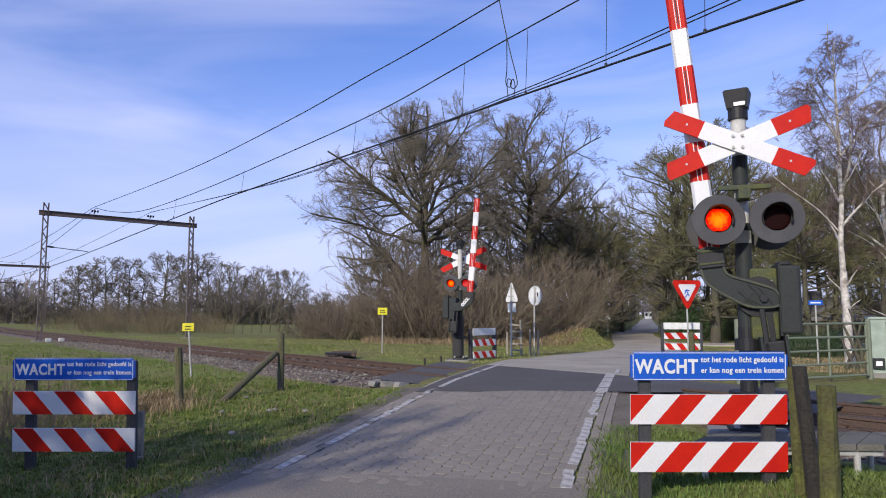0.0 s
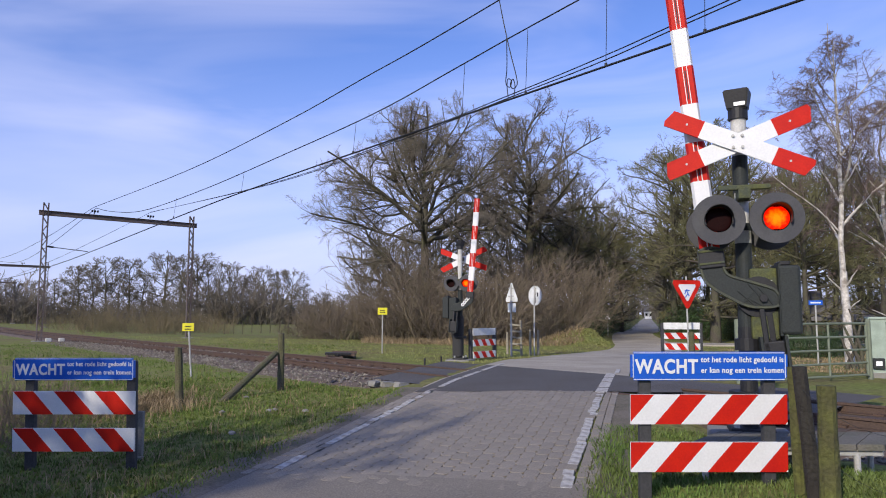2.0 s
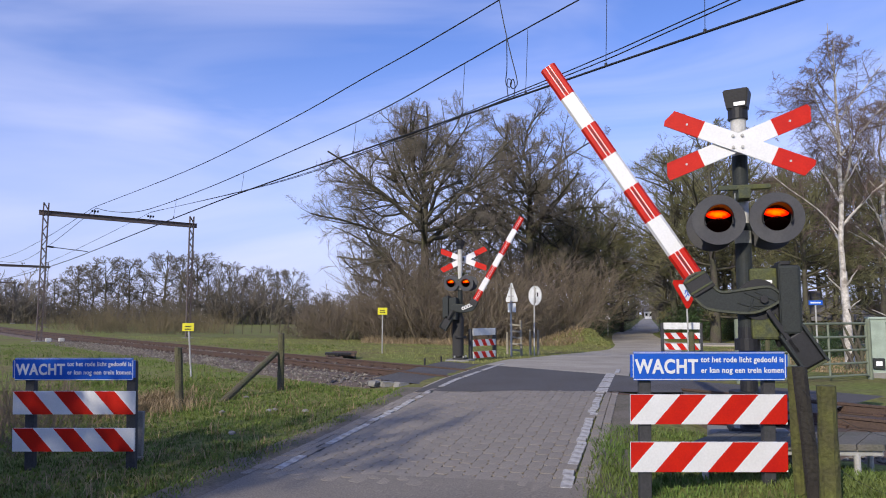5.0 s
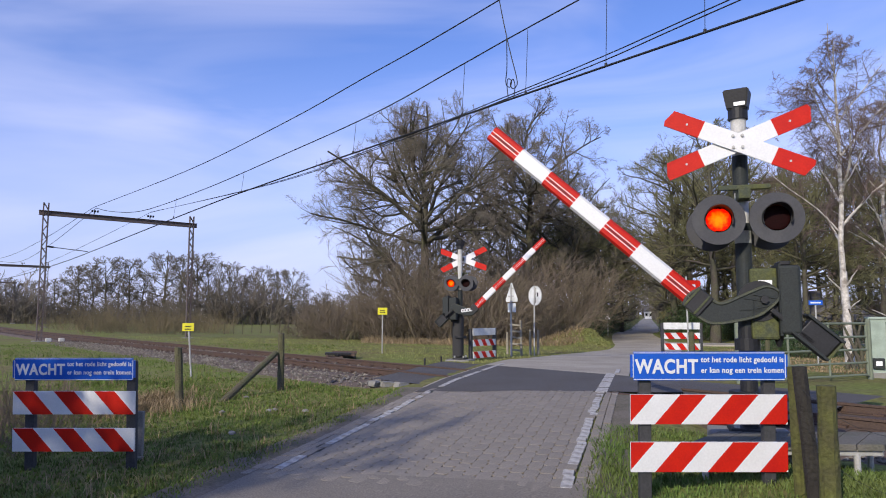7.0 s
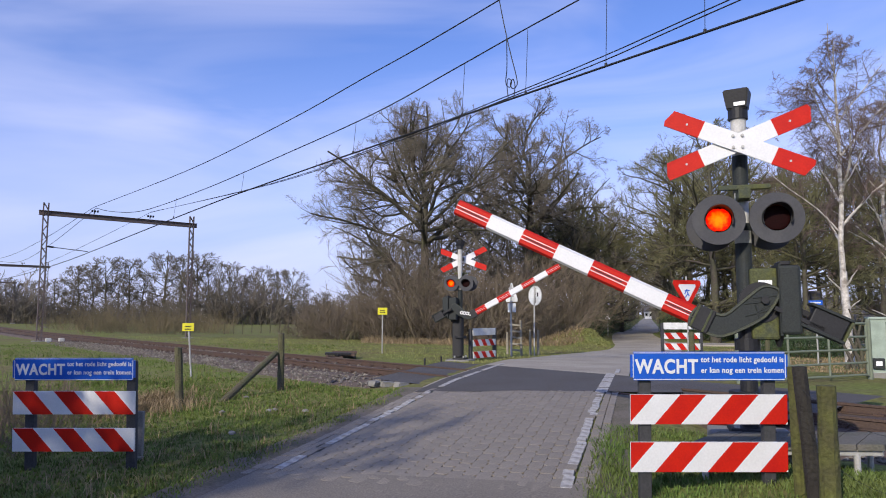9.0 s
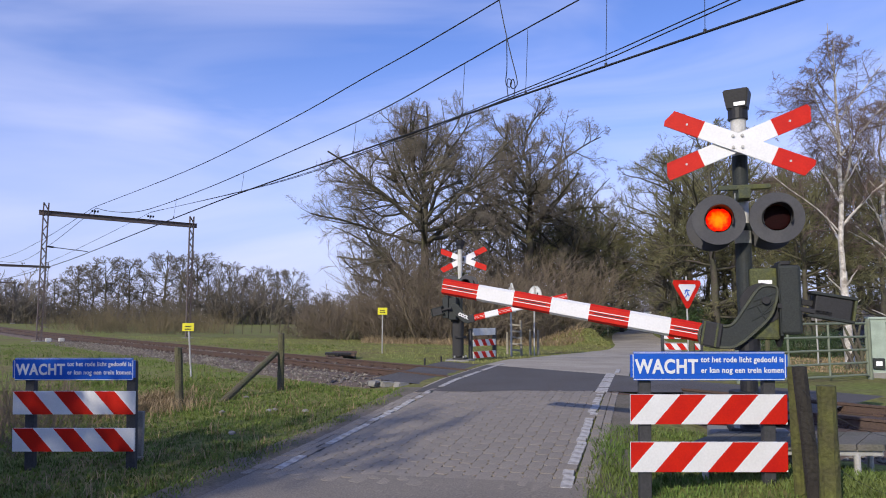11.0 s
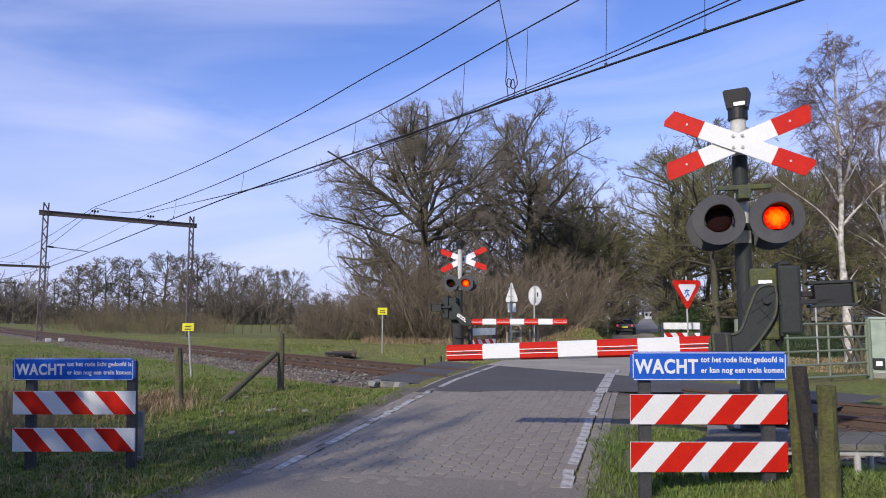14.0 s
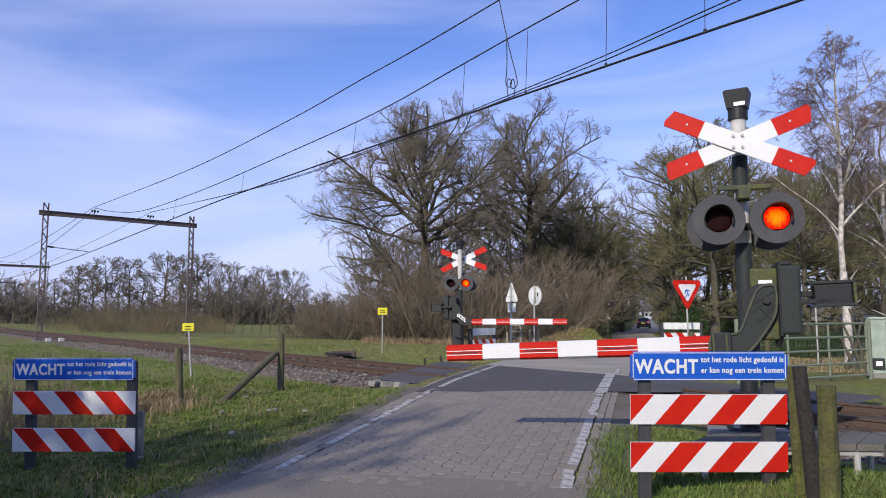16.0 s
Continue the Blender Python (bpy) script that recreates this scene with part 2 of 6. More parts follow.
def box(bm, c, s, m=None, bevel=0.0):
    mm = Matrix.Translation(c) @ (m or Matrix.Identity(4)) @ Matrix.Diagonal((*s, 1))
    vs = bmesh.ops.create_cube(bm, size=1, matrix=mm)["verts"]
    if bevel:
        es = list({e for v in vs for e in v.link_edges})
        bmesh.ops.bevel(bm, geom=es, offset=bevel, segments=2, affect="EDGES", profile=0.5)
    return bm


def rod(bm, a, b, r, r2=None, seg=12, caps=True):
    a, b = Vector(a), Vector(b)
    d = b - a
    q = d.to_track_quat("Z", "Y").to_matrix().to_4x4()
    bmesh.ops.create_cone(bm, cap_ends=caps, segments=seg, radius1=r, radius2=r if r2 is None else r2, depth=d.length, matrix=Matrix.Translation((a + b) / 2) @ q)
    return bm


def prism(bm, pts, y0, y1):
    """A plate with the outline pts (x, z), from y0 to y1."""
    n = len(pts)
    v0 = [bm.verts.new((x, y0, z)) for x, z in pts]
    v1 = [bm.verts.new((x, y1, z)) for x, z in pts]
    bm.faces.new(v0)
    bm.faces.new(v1[::-1])
    for i in range(n):
        bm.faces.new((v0[i], v1[i], v1[(i + 1) % n], v0[(i + 1) % n]))
    bmesh.ops.recalc_face_normals(bm, faces=bm.faces)
    return bm


def annulus(bm, c, r0, r1, y0, y1, seg=40):
    """A ring about the y axis through c."""
    rings = [[bm.verts.new((c[0] + r * math.cos(2 * math.pi * i / seg), y, c[2] + r * math.sin(2 * math.pi * i / seg))) for i in range(seg)]
             for r, y in ((r0, y0), (r1, y0), (r1, y1), (r0, y1))]
    for k in range(4):
        p, q = rings[k], rings[(k + 1) % 4]
        for i in range(seg):
            bm.faces.new((p[i], p[(i + 1) % seg], q[(i + 1) % seg], q[i]))
    bmesh.ops.recalc_face_normals(bm, faces=bm.faces)
    return bm


def B():
    return bmesh.new()


def thing(name, m, label, category, group="", kind=""):
    e = new(name)
    e.empty_display_size = 0.1
    e.matrix_basis = m
    return tagged(e, label, category, group, kind)


def text_part(body, size, material, parent, m, name="lettering", bold=0.0, stretch=1.0):
    """Raised lettering turned into one mesh."""
    cu = bpy.data.curves.new(name, "FONT")
    cu.body, cu.size, cu.extrude, cu.offset, cu.resolution_u = body, size, 0.0015, bold, 3
    cu.space_character = 1.08
    tmp = new("lettering_curve", cu)
    me = bpy.data.meshes.new_from_object(tmp.evaluated_get(bpy.context.evaluated_depsgraph_get()))
    bpy.data.objects.remove(tmp)
    bpy.data.curves.remove(cu)
    w = max(v.co.x for v in me.vertices)
    for v in me.vertices:
        v.co.x *= stretch / w
    me.materials.append(material)
    ob = new(name, me)
    ob.parent, ob.matrix_basis = parent, m
    return ob


# ---- the lie of the land: p metres from the eye across the track, s metres along it ----
CA, SA = math.cos(radians(41.1)), math.sin(radians(41.1))
TRACK = 10.95


def to_ps(x, y):
    return x * CA + y * SA, -x * SA + y * CA


def to_xy(p, s):
    return p * CA - s * SA, p * SA + s * CA


def track_p(s):
    return TRACK + 0.0006 * max(0.0, s - 45) ** 2


def lerp_table(table, v):
    if v <= table[0][0]:
        return table[0][1]
    for (a, za), (b, zb) in zip(table, table[1:]):
        if v <= b:
            k = (v - a) / (b - a)
            return za + (zb - za) * k
    return table[-1][1]


ROAD_Z = [(-30, -0.5), (0, -0.41), (4.7, -0.25), (8.3, -0.05), (9.6, 0.0), (13.2, 0.0), (15, -0.03), (22, -0.25), (32, -0.57), (2000, -0.57)]
LAND_Z = [(-60, -0.6), (0, -0.44), (4.7, -0.27), (7.6, -0.2), (9, -0.24), (13, -0.24), (15, -0.16), (24, -0.36), (35, -0.64), (3000, -0.64)]
ROAD_C = [(-9.4, -24.0), (-5.2, -10.0), (-0.17, 7.4), (2.77, 17.5), (5.3, 24.2), (8.3, 31.0), (12.0, 40.5), (15.0, 53.0), (19.7, 71.0), (27.0, 92.0), (60.2, 203.0), (120.0, 403.0)]


def spline(pts, n):
    out = []
    q = [pts[0]] + list(pts) + [pts[-1]]
    for i in range(1, len(q) - 2):
        for k in range(n):
            t = k / n
            out.append(tuple(0.5 * (2 * q[i][c] + (q[i + 1][c] - q[i - 1][c]) * t + (2 * q[i - 1][c] - 5 * q[i][c] + 4 * q[i + 1][c] - q[i + 2][c]) * t * t
                                    + (3 * q[i][c] - q[i - 1][c] - 3 * q[i + 1][c] + q[i + 2][c]) * t ** 3) for c in range(len(pts[0]))))
    out.append(tuple(pts[-1]))
    return out


ROAD = np.array(spline(ROAD_C, 16))
ROAD_DIR = (math.sin(radians(16.2)), math.cos(radians(16.2)))


def road_dist(x, y):
    d = (ROAD[:, 0] - x) ** 2 + (ROAD[:, 1] - y) ** 2
    i = int(d.argmin())
    a, b = ROAD[max(i - 1, 0)], ROAD[min(i + 1, len(ROAD) - 1)]
    t = (b - a) / np.hypot(*(b - a))
    return (x - ROAD[i][0]) * t[1] - (y - ROAD[i][1]) * t[0]     # positive to the right of the way


def road_z(x, y):
    return lerp_table(ROAD_Z, to_ps(x, y)[0])


def land_z(x, y):
    p, s = to_ps(x, y)
    z = lerp_table(LAND_Z, p)
    dist = math.hypot(x, y)
    z += 0.05 * noise.noise((x * 0.35, y * 0.35, 1.0)) + 0.02 * noise.noise((x * 1.7, y * 1.7, 4.0))
    z += 0.16 * math.exp(-((x - 2.9) / 1.3) ** 2 - ((y - 5.9) / 1.6) ** 2)
    # grassy mound beside the far road
    z += 1.05 * math.exp(-((x - 9.3) / 2.3) ** 2 - ((y - 44.0) / 3.4) ** 2)
    if dist < 300:
        d = abs(road_dist(x, y))
        if d < 3.6:
            k = min(1.0, max(0.0, (d - 2.15) / 1.2))
            z = (road_z(x, y) - 0.03) * (1 - k) + z * k
    return z


def build_ground():
    n = 250
    def axis(n, near, far):
        u = np.linspace(-1, 1, n)
        return np.sinh(u * 7.0) / math.sinh(7.0) * far
    xs, ys = axis(n, 0, 2600), axis(n, 0, 2600) + 12.0
    verts = [(x, y, land_z(x, y)) for y in ys for x in xs]
    faces = [(j * n + i, j * n + i + 1, (j + 1) * n + i + 1, (j + 1) * n + i) for j in range(n - 1) for i in range(n - 1)]
    g = mesh_ob("ground", verts, faces, M_GRASS, smooth=True)
    tagged(g, "rough spring grass with bare and dry patches", "ground", kind="structure")
    return g


def ribbon(name, pts, w0, w1, zoff, thick, material, label, category="road", zfun=road_z):
    """A slab that follows pts, from w0 to w1 metres right of it."""
    verts, faces = [], []
    for i, (x, y) in enumerate(pts):
        a, b = pts[max(i - 1, 0)], pts[min(i + 1, len(pts) - 1)]
        dx, dy = b[0] - a[0], b[1] - a[1]
        ln = math.hypot(dx, dy)
        nx, ny = dy / ln, -dx / ln
        for w, dz in ((w0, zoff - thick), (w0, zoff), (w1, zoff), (w1, zoff - thick)):
            X, Y = x + nx * w, y + ny * w
            verts.append((X, Y, zfun(X, Y) + dz))
    for i in range(len(pts) - 1):
        for k in range(3):
            faces.append((i * 4 + k, i * 4 + k + 1, i * 4 + k + 5, i * 4 + k + 4))
    faces += [(0, 1, 2, 3), tuple(len(verts) - 4 + k for k in (3, 2, 1, 0))]
    ob = mesh_ob(name, verts, [f[::-1] for f in faces], material)
    return tagged(ob, label, category, kind="structure")


def along(y0, y1, step):
    """Points of the straight near road between two depths."""
    n = max(2, int(abs(y1 - y0) / step) + 1)
    return [(-0.17 + (y - 7.4) * 2.94 / 10.1, y) for y in np.linspace(y0, y1, n)]


build_ground()
ribbon("road_near", along(-24, 7.0, 0.4), -1.75, 1.72, -0.004, 0.12, M_ASPHALT, "worn grey asphalt country road")
ribbon("road_bed", along(7.0, 13.2, 0.25), -1.93, 1.84, -0.032, 0.12, M_JOINT, "soil bed under the road pavers")
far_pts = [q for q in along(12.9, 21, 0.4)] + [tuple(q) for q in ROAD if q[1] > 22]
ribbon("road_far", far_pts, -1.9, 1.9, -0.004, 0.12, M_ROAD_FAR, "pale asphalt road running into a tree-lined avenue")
ribbon("road_shoulder_left", along(-10, 12.9, 0.3), -2.3, -1.7, -0.014, 0.08, M_DIRT, "bare gravelly soil along the road edge", "road shoulder")
ribbon("road_shoulder_right", along(-10, 12.4, 0.3), 1.7, 2.1, -0.014, 0.08, M_DIRT, "bare gravelly soil along the road edge", "road shoulder")


def build_deck():
    """Dark asphalt between the pavers and the line p = 13.1 beyond the rails."""
    rows, cols = 14, 12
    verts = []
    for i in range(cols + 1):
        w = -1.9 + 4.9 * i / cols
        ax, ay = -0.17 + (12.45 - 7.4) * 0.2911 + w * 0.96, 12.45 - w * 0.15 + 0.06 * math.sin(i * 1.7)
        k = (13.1 - to_ps(ax, ay)[0]) / to_ps(0.2795, 0.9602)[0]
        bx, by = ax + 0.2795 * k, ay + 0.9602 * k
        for j in range(rows + 1):
            x, y = ax + (bx - ax) * j / rows, ay + (by - ay) * j / rows
            verts.append((x, y, road_z(x, y) + 0.004))
    n = rows + 1
    faces = [(i * n + j, (i + 1) * n + j, (i + 1) * n + j + 1, i * n + j + 1) for i in range(cols) for j in range(rows)]
    verts += [(x, y, z - 0.3) for x, y, z in verts]
    m = (cols + 1) * n
    faces += [(j, j + 1, m + j + 1, m + j) for j in range(rows)] + [(cols * n + j + 1, cols * n + j, m + cols * n + j, m + cols * n + j + 1) for j in range(rows)]
    tagged(mesh_ob("road_deck", verts, faces, M_ASPHALT_DARK), "dark asphalt deck over the railway crossing", "road", kind="structure")


build_deck()


# ---- railway ----
def build_ballast():
    prof = [(-3.1, -0.34), (-2.3, -0.2), (-1.75, -0.155), (-0.6, -0.17), (0.6, -0.17), (1.75, -0.155), (2.3, -0.22), (3.0, -0.34)]
    ss = list(np.arange(-40, 60, 0.8)) + list(np.arange(60, 400, 8))
    verts, faces = [], []
    for s in ss:
        for o, z in prof:
            x, y = to_xy(track_p(s) + (o if o > -1.8 else -1.75 + (o + 1.75) * min(1.0, max(0.25, (44 - s) / 12))), s)
            verts.append((x, y, z + 0.025 * noise.noise((x * 2, y * 2, 0))))
    n = len(prof)
    faces = [(j * n + i, j * n + i + 1, (j + 1) * n + i + 1, (j + 1) * n + i) for j in range(len(ss) - 1) for i in range(n - 1)]
    tagged(mesh_ob("ballast_bed", verts, faces, M_BED), "grey-brown crushed stone bed of the railway", "ballast", kind="structure")
    # loose stones
    rng = random.Random(5)
    verts, faces = [], []
    for _ in range(6200):
        s = rng.uniform(11.0, 42) if rng.random() < 0.84 else rng.uniform(-9, 3)
        o = rng.choice((rng.uniform(-3.2, -0.9), rng.uniform(-3.2, -1.6), rng.uniform(-0.7, 2.6)))
        x, y = to_xy(track_p(s) + o, s)
        if abs(road_dist(x, y)) < 2.45:
            continue
        z = lerp_table(prof, o)
        r = rng.uniform(0.022, 0.055)
        k = len(verts)
        for dx, dy, dz in ((1, 0, 0), (-1, 0, 0.1), (0, 1, 0), (0, -1, 0.1), (0, 0, 1), (0, 0, -1)):
            verts.append((x + dx * r * rng.uniform(0.6, 1.4), y + dy * r * rng.uniform(0.6, 1.4), z + dz * r * rng.uniform(0.6, 1.1) + r * 0.25))
        faces += [(k + a, k + b, k + c) for a, b, c in ((0, 2, 4), (2, 1, 4), (1, 3, 4), (3, 0, 4), (2, 0, 5), (1, 2, 5), (3, 1, 5), (0, 3, 5))]
    tagged(mesh_ob("ballast_stones", verts, faces, M_BALLAST), "loose grey-brown ballast stones beside the rails", "stones", kind="stuff")


def build_rail(off, name):
    prof = [(-0.07, -0.16), (0.07, -0.16), (0.07, -0.145), (0.012, -0.13), (0.012, -0.045), (0.036, -0.035), (0.036, 0.0), (-0.036, 0.0), (-0.036, -0.035), (-0.012, -0.045), (-0.012, -0.13), (-0.07, -0.145)]
    ss = list(np.arange(-40, 60, 2.0)) + list(np.arange(60, 400, 6))
    n = len(prof)
    verts, faces = [], []
    for s in ss:
        for o, z in prof:
            x, y = to_xy(track_p(s) + off + o, s)
            verts.append((x, y, z + 0.0))
    for j in range(len(ss) - 1):
        for i in range(n):
            faces.append((j * n + i, j * n + (i + 1) % n, (j + 1) * n + (i + 1) % n, (j + 1) * n + i))
    return tagged(mesh_ob(name, verts, faces, M_RAIL), "rust-brown steel rail on timber sleepers", "rail", "rails of the track", "structure")


def build_sleepers():
    bm = box(B(), (0, 0, -0.225), (2.55, 0.25, 0.15), bevel=0.008)
    me = bpy.data.meshes.new("sleeper")
    bm.to_mesh(me)
    bm.free()
    me.materials.append(M_SLEEPER)
    chair = box(B(), (0, 0, -0.135), (0.26, 0.14, 0.03), bevel=0.004)
    for q in (-0.1, 0.1):
        rod(chair, (q, 0, -0.13), (q, 0, -0.09), 0.018, seg=6)
    cme = bpy.data.meshes.new("rail_chair")
    chair.to_mesh(cme)
    chair.free()
    cme.materials.append(M_RAIL)
    track = thing("track_bed", Matrix.Identity(4), "row of dark timber sleepers under the rails", "sleepers", kind="structure")
    for i in range(150):
        s = -12 + i * 0.62
        x, y = to_xy(track_p(s), s)
        if abs(road_dist(x, y)) < 2.0:
            continue
        ob = new("sleeper", me)
        ob.parent = track
        ob.matrix_basis = pose(x, y, 0, 0, 0, 48.9 - 7.8)
        ob.rotation_euler = (0, 0, radians(41.1))
        for o in (-0.755, 0.755):
            if s < 45:
                x2, y2 = to_xy(track_p(s) + o, s)
                c = new("rail_chair", cme)
                c.parent = ob
                c.matrix_basis = pose(o, 0, 0)
    return track


build_ballast()
build_rail(-0.755, "rail_1")
build_rail(0.755, "rail_2")
build_sleepers()
tagged(mesh_ob("asphalt_apron", [(*to_xy(p, s), z) for p, s, z in ((8.9, 4.0, -0.06), (8.9, 12.6, -0.06), (10.1, 13.2, -0.03), (11.8, 14.4, -0.03), (13.6, 15.6, -0.05), (13.6, 4.0, -0.05))], [(0, 1, 2, 3, 4, 5)], M_ASPHALT_DARK),
       "dark asphalt apron between the rails at the crossing", "road", kind="structure")


# ---- overhead line ----
def lattice_mast(parent, x, h, name="lattice_mast"):
    bm = B()
    for q in (-0.13, 0.13):
        box(bm, (x + q, 0, h / 2), (0.05, 0.16, h))
    part(name, bm, M_LATTICE, parent)
    bm = B()
    n = int(h / 0.42)
    for i in range(n):
        z0, z1 = i * h / n, (i + 1) * h / n
        a, b = (-0.13, 0.13) if i % 2 else (0.13, -0.13)
        for yy in (-0.06, 0.06):
            rod(bm, (x + a, yy, z0), (x + b, yy, z1), 0.022, seg=5)
    part("lacing", bm, M_LATTICE, parent)
    part("footing", box(B(), (x, 0, -0.1), (0.7, 0.6, 0.5), bevel=0.03), M_CONCRETE, parent)


PORTALS = [45.2, 97.0, 149.0]
NEAR_MAST, FAR_MAST, BEAM = 8.5, 17.1, 7.45


def build_portal(s):
    x, y = to_xy(NEAR_MAST + (track_p(s) - TRACK), s)
    w = FAR_MAST - NEAR_MAST
    e = thing("catenary_portal", pose(x, y, -0.3, 0, 0, 41.1), "brown lattice-steel catenary portal beside the railway", "catenary portal", "catenary portals")
    for q in (0, w):
        lattice_mast(e, q, BEAM + 0.75)
    bm = box(B(), (w / 2, 0, BEAM + 0.14), (w + 0.7, 0.05, 0.26), bevel=0.008)
    for zz in (BEAM + 0.01, BEAM + 0.27):
        box(bm, (w / 2, 0, zz), (w + 0.7, 0.2, 0.03))
    part("beam", bm, M_LATTICE, e)
    for q in (2.6, 5.9):
        bm = B()
        for k in range(3):
            rod(bm, (q - 0.16 + k * 0.16, 0, BEAM + 0.5), (q - 0.08 + k * 0.16, 0, BEAM + 0.5), 0.07, seg=10)
        rod(bm, (q, 0, BEAM + 0.32), (q, 0, BEAM + 0.5), 0.03, seg=8)
        part("insulator", bm, M_BLACK, e)
    bm = B()
    rod(bm, (0.15, 0, 5.62), (2.35, 0, 5.45), 0.022, seg=8)
    rod(bm, (0.15, 0, 5.62), (0.5, 0, 5.6), 0.05, seg=8)
    part("steady_arm", bm, M_BLACK, e)
    return e


for s in PORTALS:
    build_portal(s)


def wire(name, pts, r, label, n=6):
    """A wire through points (s, p, z) along the railway."""
    line = [Vector((*to_xy(p, s), z)) for s, p, z in spline(pts, n)]
    verts = []
    for i, c in enumerate(line):
        d = (line[min(i + 1, len(line) - 1)] - line[max(i - 1, 0)]).normalized()
        sx = d.cross(Vector((0.3, 0.2, 1))).normalized()
        up = sx.cross(d)
        verts += [c + (sx * math.cos(1.2566 * k) + up * math.sin(1.2566 * k)) * r for k in range(5)]
    faces = [(i * 5 + k, i * 5 + (k + 1) % 5, (i + 1) * 5 + (k + 1) % 5, (i + 1) * 5 + k) for i in range(len(line) - 1) for k in range(5)]
    return tagged(mesh_ob(name, verts, faces, M_WIRE), label, "overhead wire", "overhead wires")


wire("contact_wire", [(-8, 10.9, 6.25), (4, 10.9, 6.22), (10.2, 10.9, 6.14), (20.8, 10.9, 5.97), (28.5, 10.9, 5.76), (44.8, 10.9, 5.11), (52.7, 10.9, 4.86), (70, 11.4, 4.8), (97, 12.6, 5.2)], 0.024, "black copper contact wire above the track")
wire("messenger_wire", [(-8, 10.9, 9.3), (8.3, 10.99, 7.81), (11.8, 11.0, 7.45), (15.6, 11.03, 7.07), (21.1, 11.06, 6.84), (28.2, 11.1, 6.62), (36, 11.1, 6.62), (41.5, 11.15, 7.21), (45.2, 11.2, 7.85)], 0.017, "sagging black messenger wire between the portals")
wire("messenger_wire", [(45.2, 11.2, 7.85), (60, 11.5, 6.6), (75, 12.0, 6.3), (97, 13.0, 7.85)], 0.017, "sagging black messenger wire between the portals")
wire("feeder_wire", [(-8, 10.4, 9.9), (10.3, 10.67, 8.41), (15.8, 10.7, 8.04), (20.6, 10.75, 7.78), (29.5, 10.85, 7.6), (45.0, 11.0, 7.85)], 0.017, "black feeder cable running between the portals")
wire("feeder_wire", [(45.0, 11.0, 7.85), (60, 11.4, 7.3), (78, 12.0, 7.2), (97, 12.9, 7.85)], 0.017, "black feeder cable running between the portals")
wire("auxiliary_wire", [(-8, 10.2, 7.45), (5.0, 11.08, 6.74), (8.0, 11.33, 6.6), (10.8, 11.56, 6.54), (15.9, 11.98, 6.5), (25.3, 12.76, 6.67), (45.2, 14.4, 7.9)], 0.013, "thin black auxiliary wire beside the contact wire")
wire("auxiliary_wire", [(-8, 10.1, 7.25), (4.9, 11.0, 6.62), (7.9, 11.25, 6.47), (10.7, 11.49, 6.45), (15.9, 11.95, 6.43), (25.3, 12.74, 6.63), (45.2, 14.36, 7.9)], 0.013, "thin black auxiliary wire beside the contact wire")
wire("auxiliary_wire", [(45.2, 14.4, 7.9), (52, 13.0, 6.6), (60, 12.0, 5.6), (75, 12.0, 5.1)], 0.013, "thin black auxiliary wire beside the contact wire")
for s, zt, zb in ((5.6, 8.05, 6.2), (7.65, 7.87, 6.18), (9.75, 7.64, 6.15), (11.8, 7.45, 6.12), (16.5, 7.03, 6.05), (24.0, 6.75, 5.9), (31, 6.62, 5.7)):
    wire("dropper", [(s, 11.0, zt), (s, 10.95, (zt + zb) / 2), (s, 10.9, zb)], 0.007, "thin dropper wire above the contact wire", n=2)
    tagged(part("wire_clamp", box(B(), (*to_xy(10.9, s), zb + 0.03), (0.05, 0.05, 0.08), bevel=0.01), M_BLACK), "small black clamp on the contact wire", "clamp", "wire clamps")
# jumper cable with two loops
loop = [(10.3, 10.67, 8.41), (10.25, 10.75, 7.9), (10.15, 10.85, 7.2), (10.02, 10.9, 6.62), (10.0, 10.9, 6.42), (10.12, 10.9, 6.36), (10.2, 10.9, 6.48), (10.12, 10.9, 6.58), (10.06, 10.9, 6.4), (10.1, 10.9, 6.15)]
wire("jumper_cable", loop, 0.012, "looped black jumper cable between feeder and contact wire", n=5)
wire("jumper_cable", [(10.3, 10.9, 7.6), (10.3, 10.9, 6.9), (10.34, 10.9, 6.55), (10.22, 10.9, 6.42), (10.16, 10.9, 6.55), (10.28, 10.9, 6.62), (10.3, 10.9, 6.4), (10.26, 10.9, 6.14)], 0.011, "looped black jumper cable above the contact wire", n=5)


# ---- level crossing barriers ----
BOOM_OFF, BOOM_TIP, BOOM_ROOT = -0.465, 3.425, 0.545
PIVOT_NEAR, PIVOT_FAR = (-0.172, 0.15, 1.72), (-0.05, -0.42, 1.695)
LAMPS = []


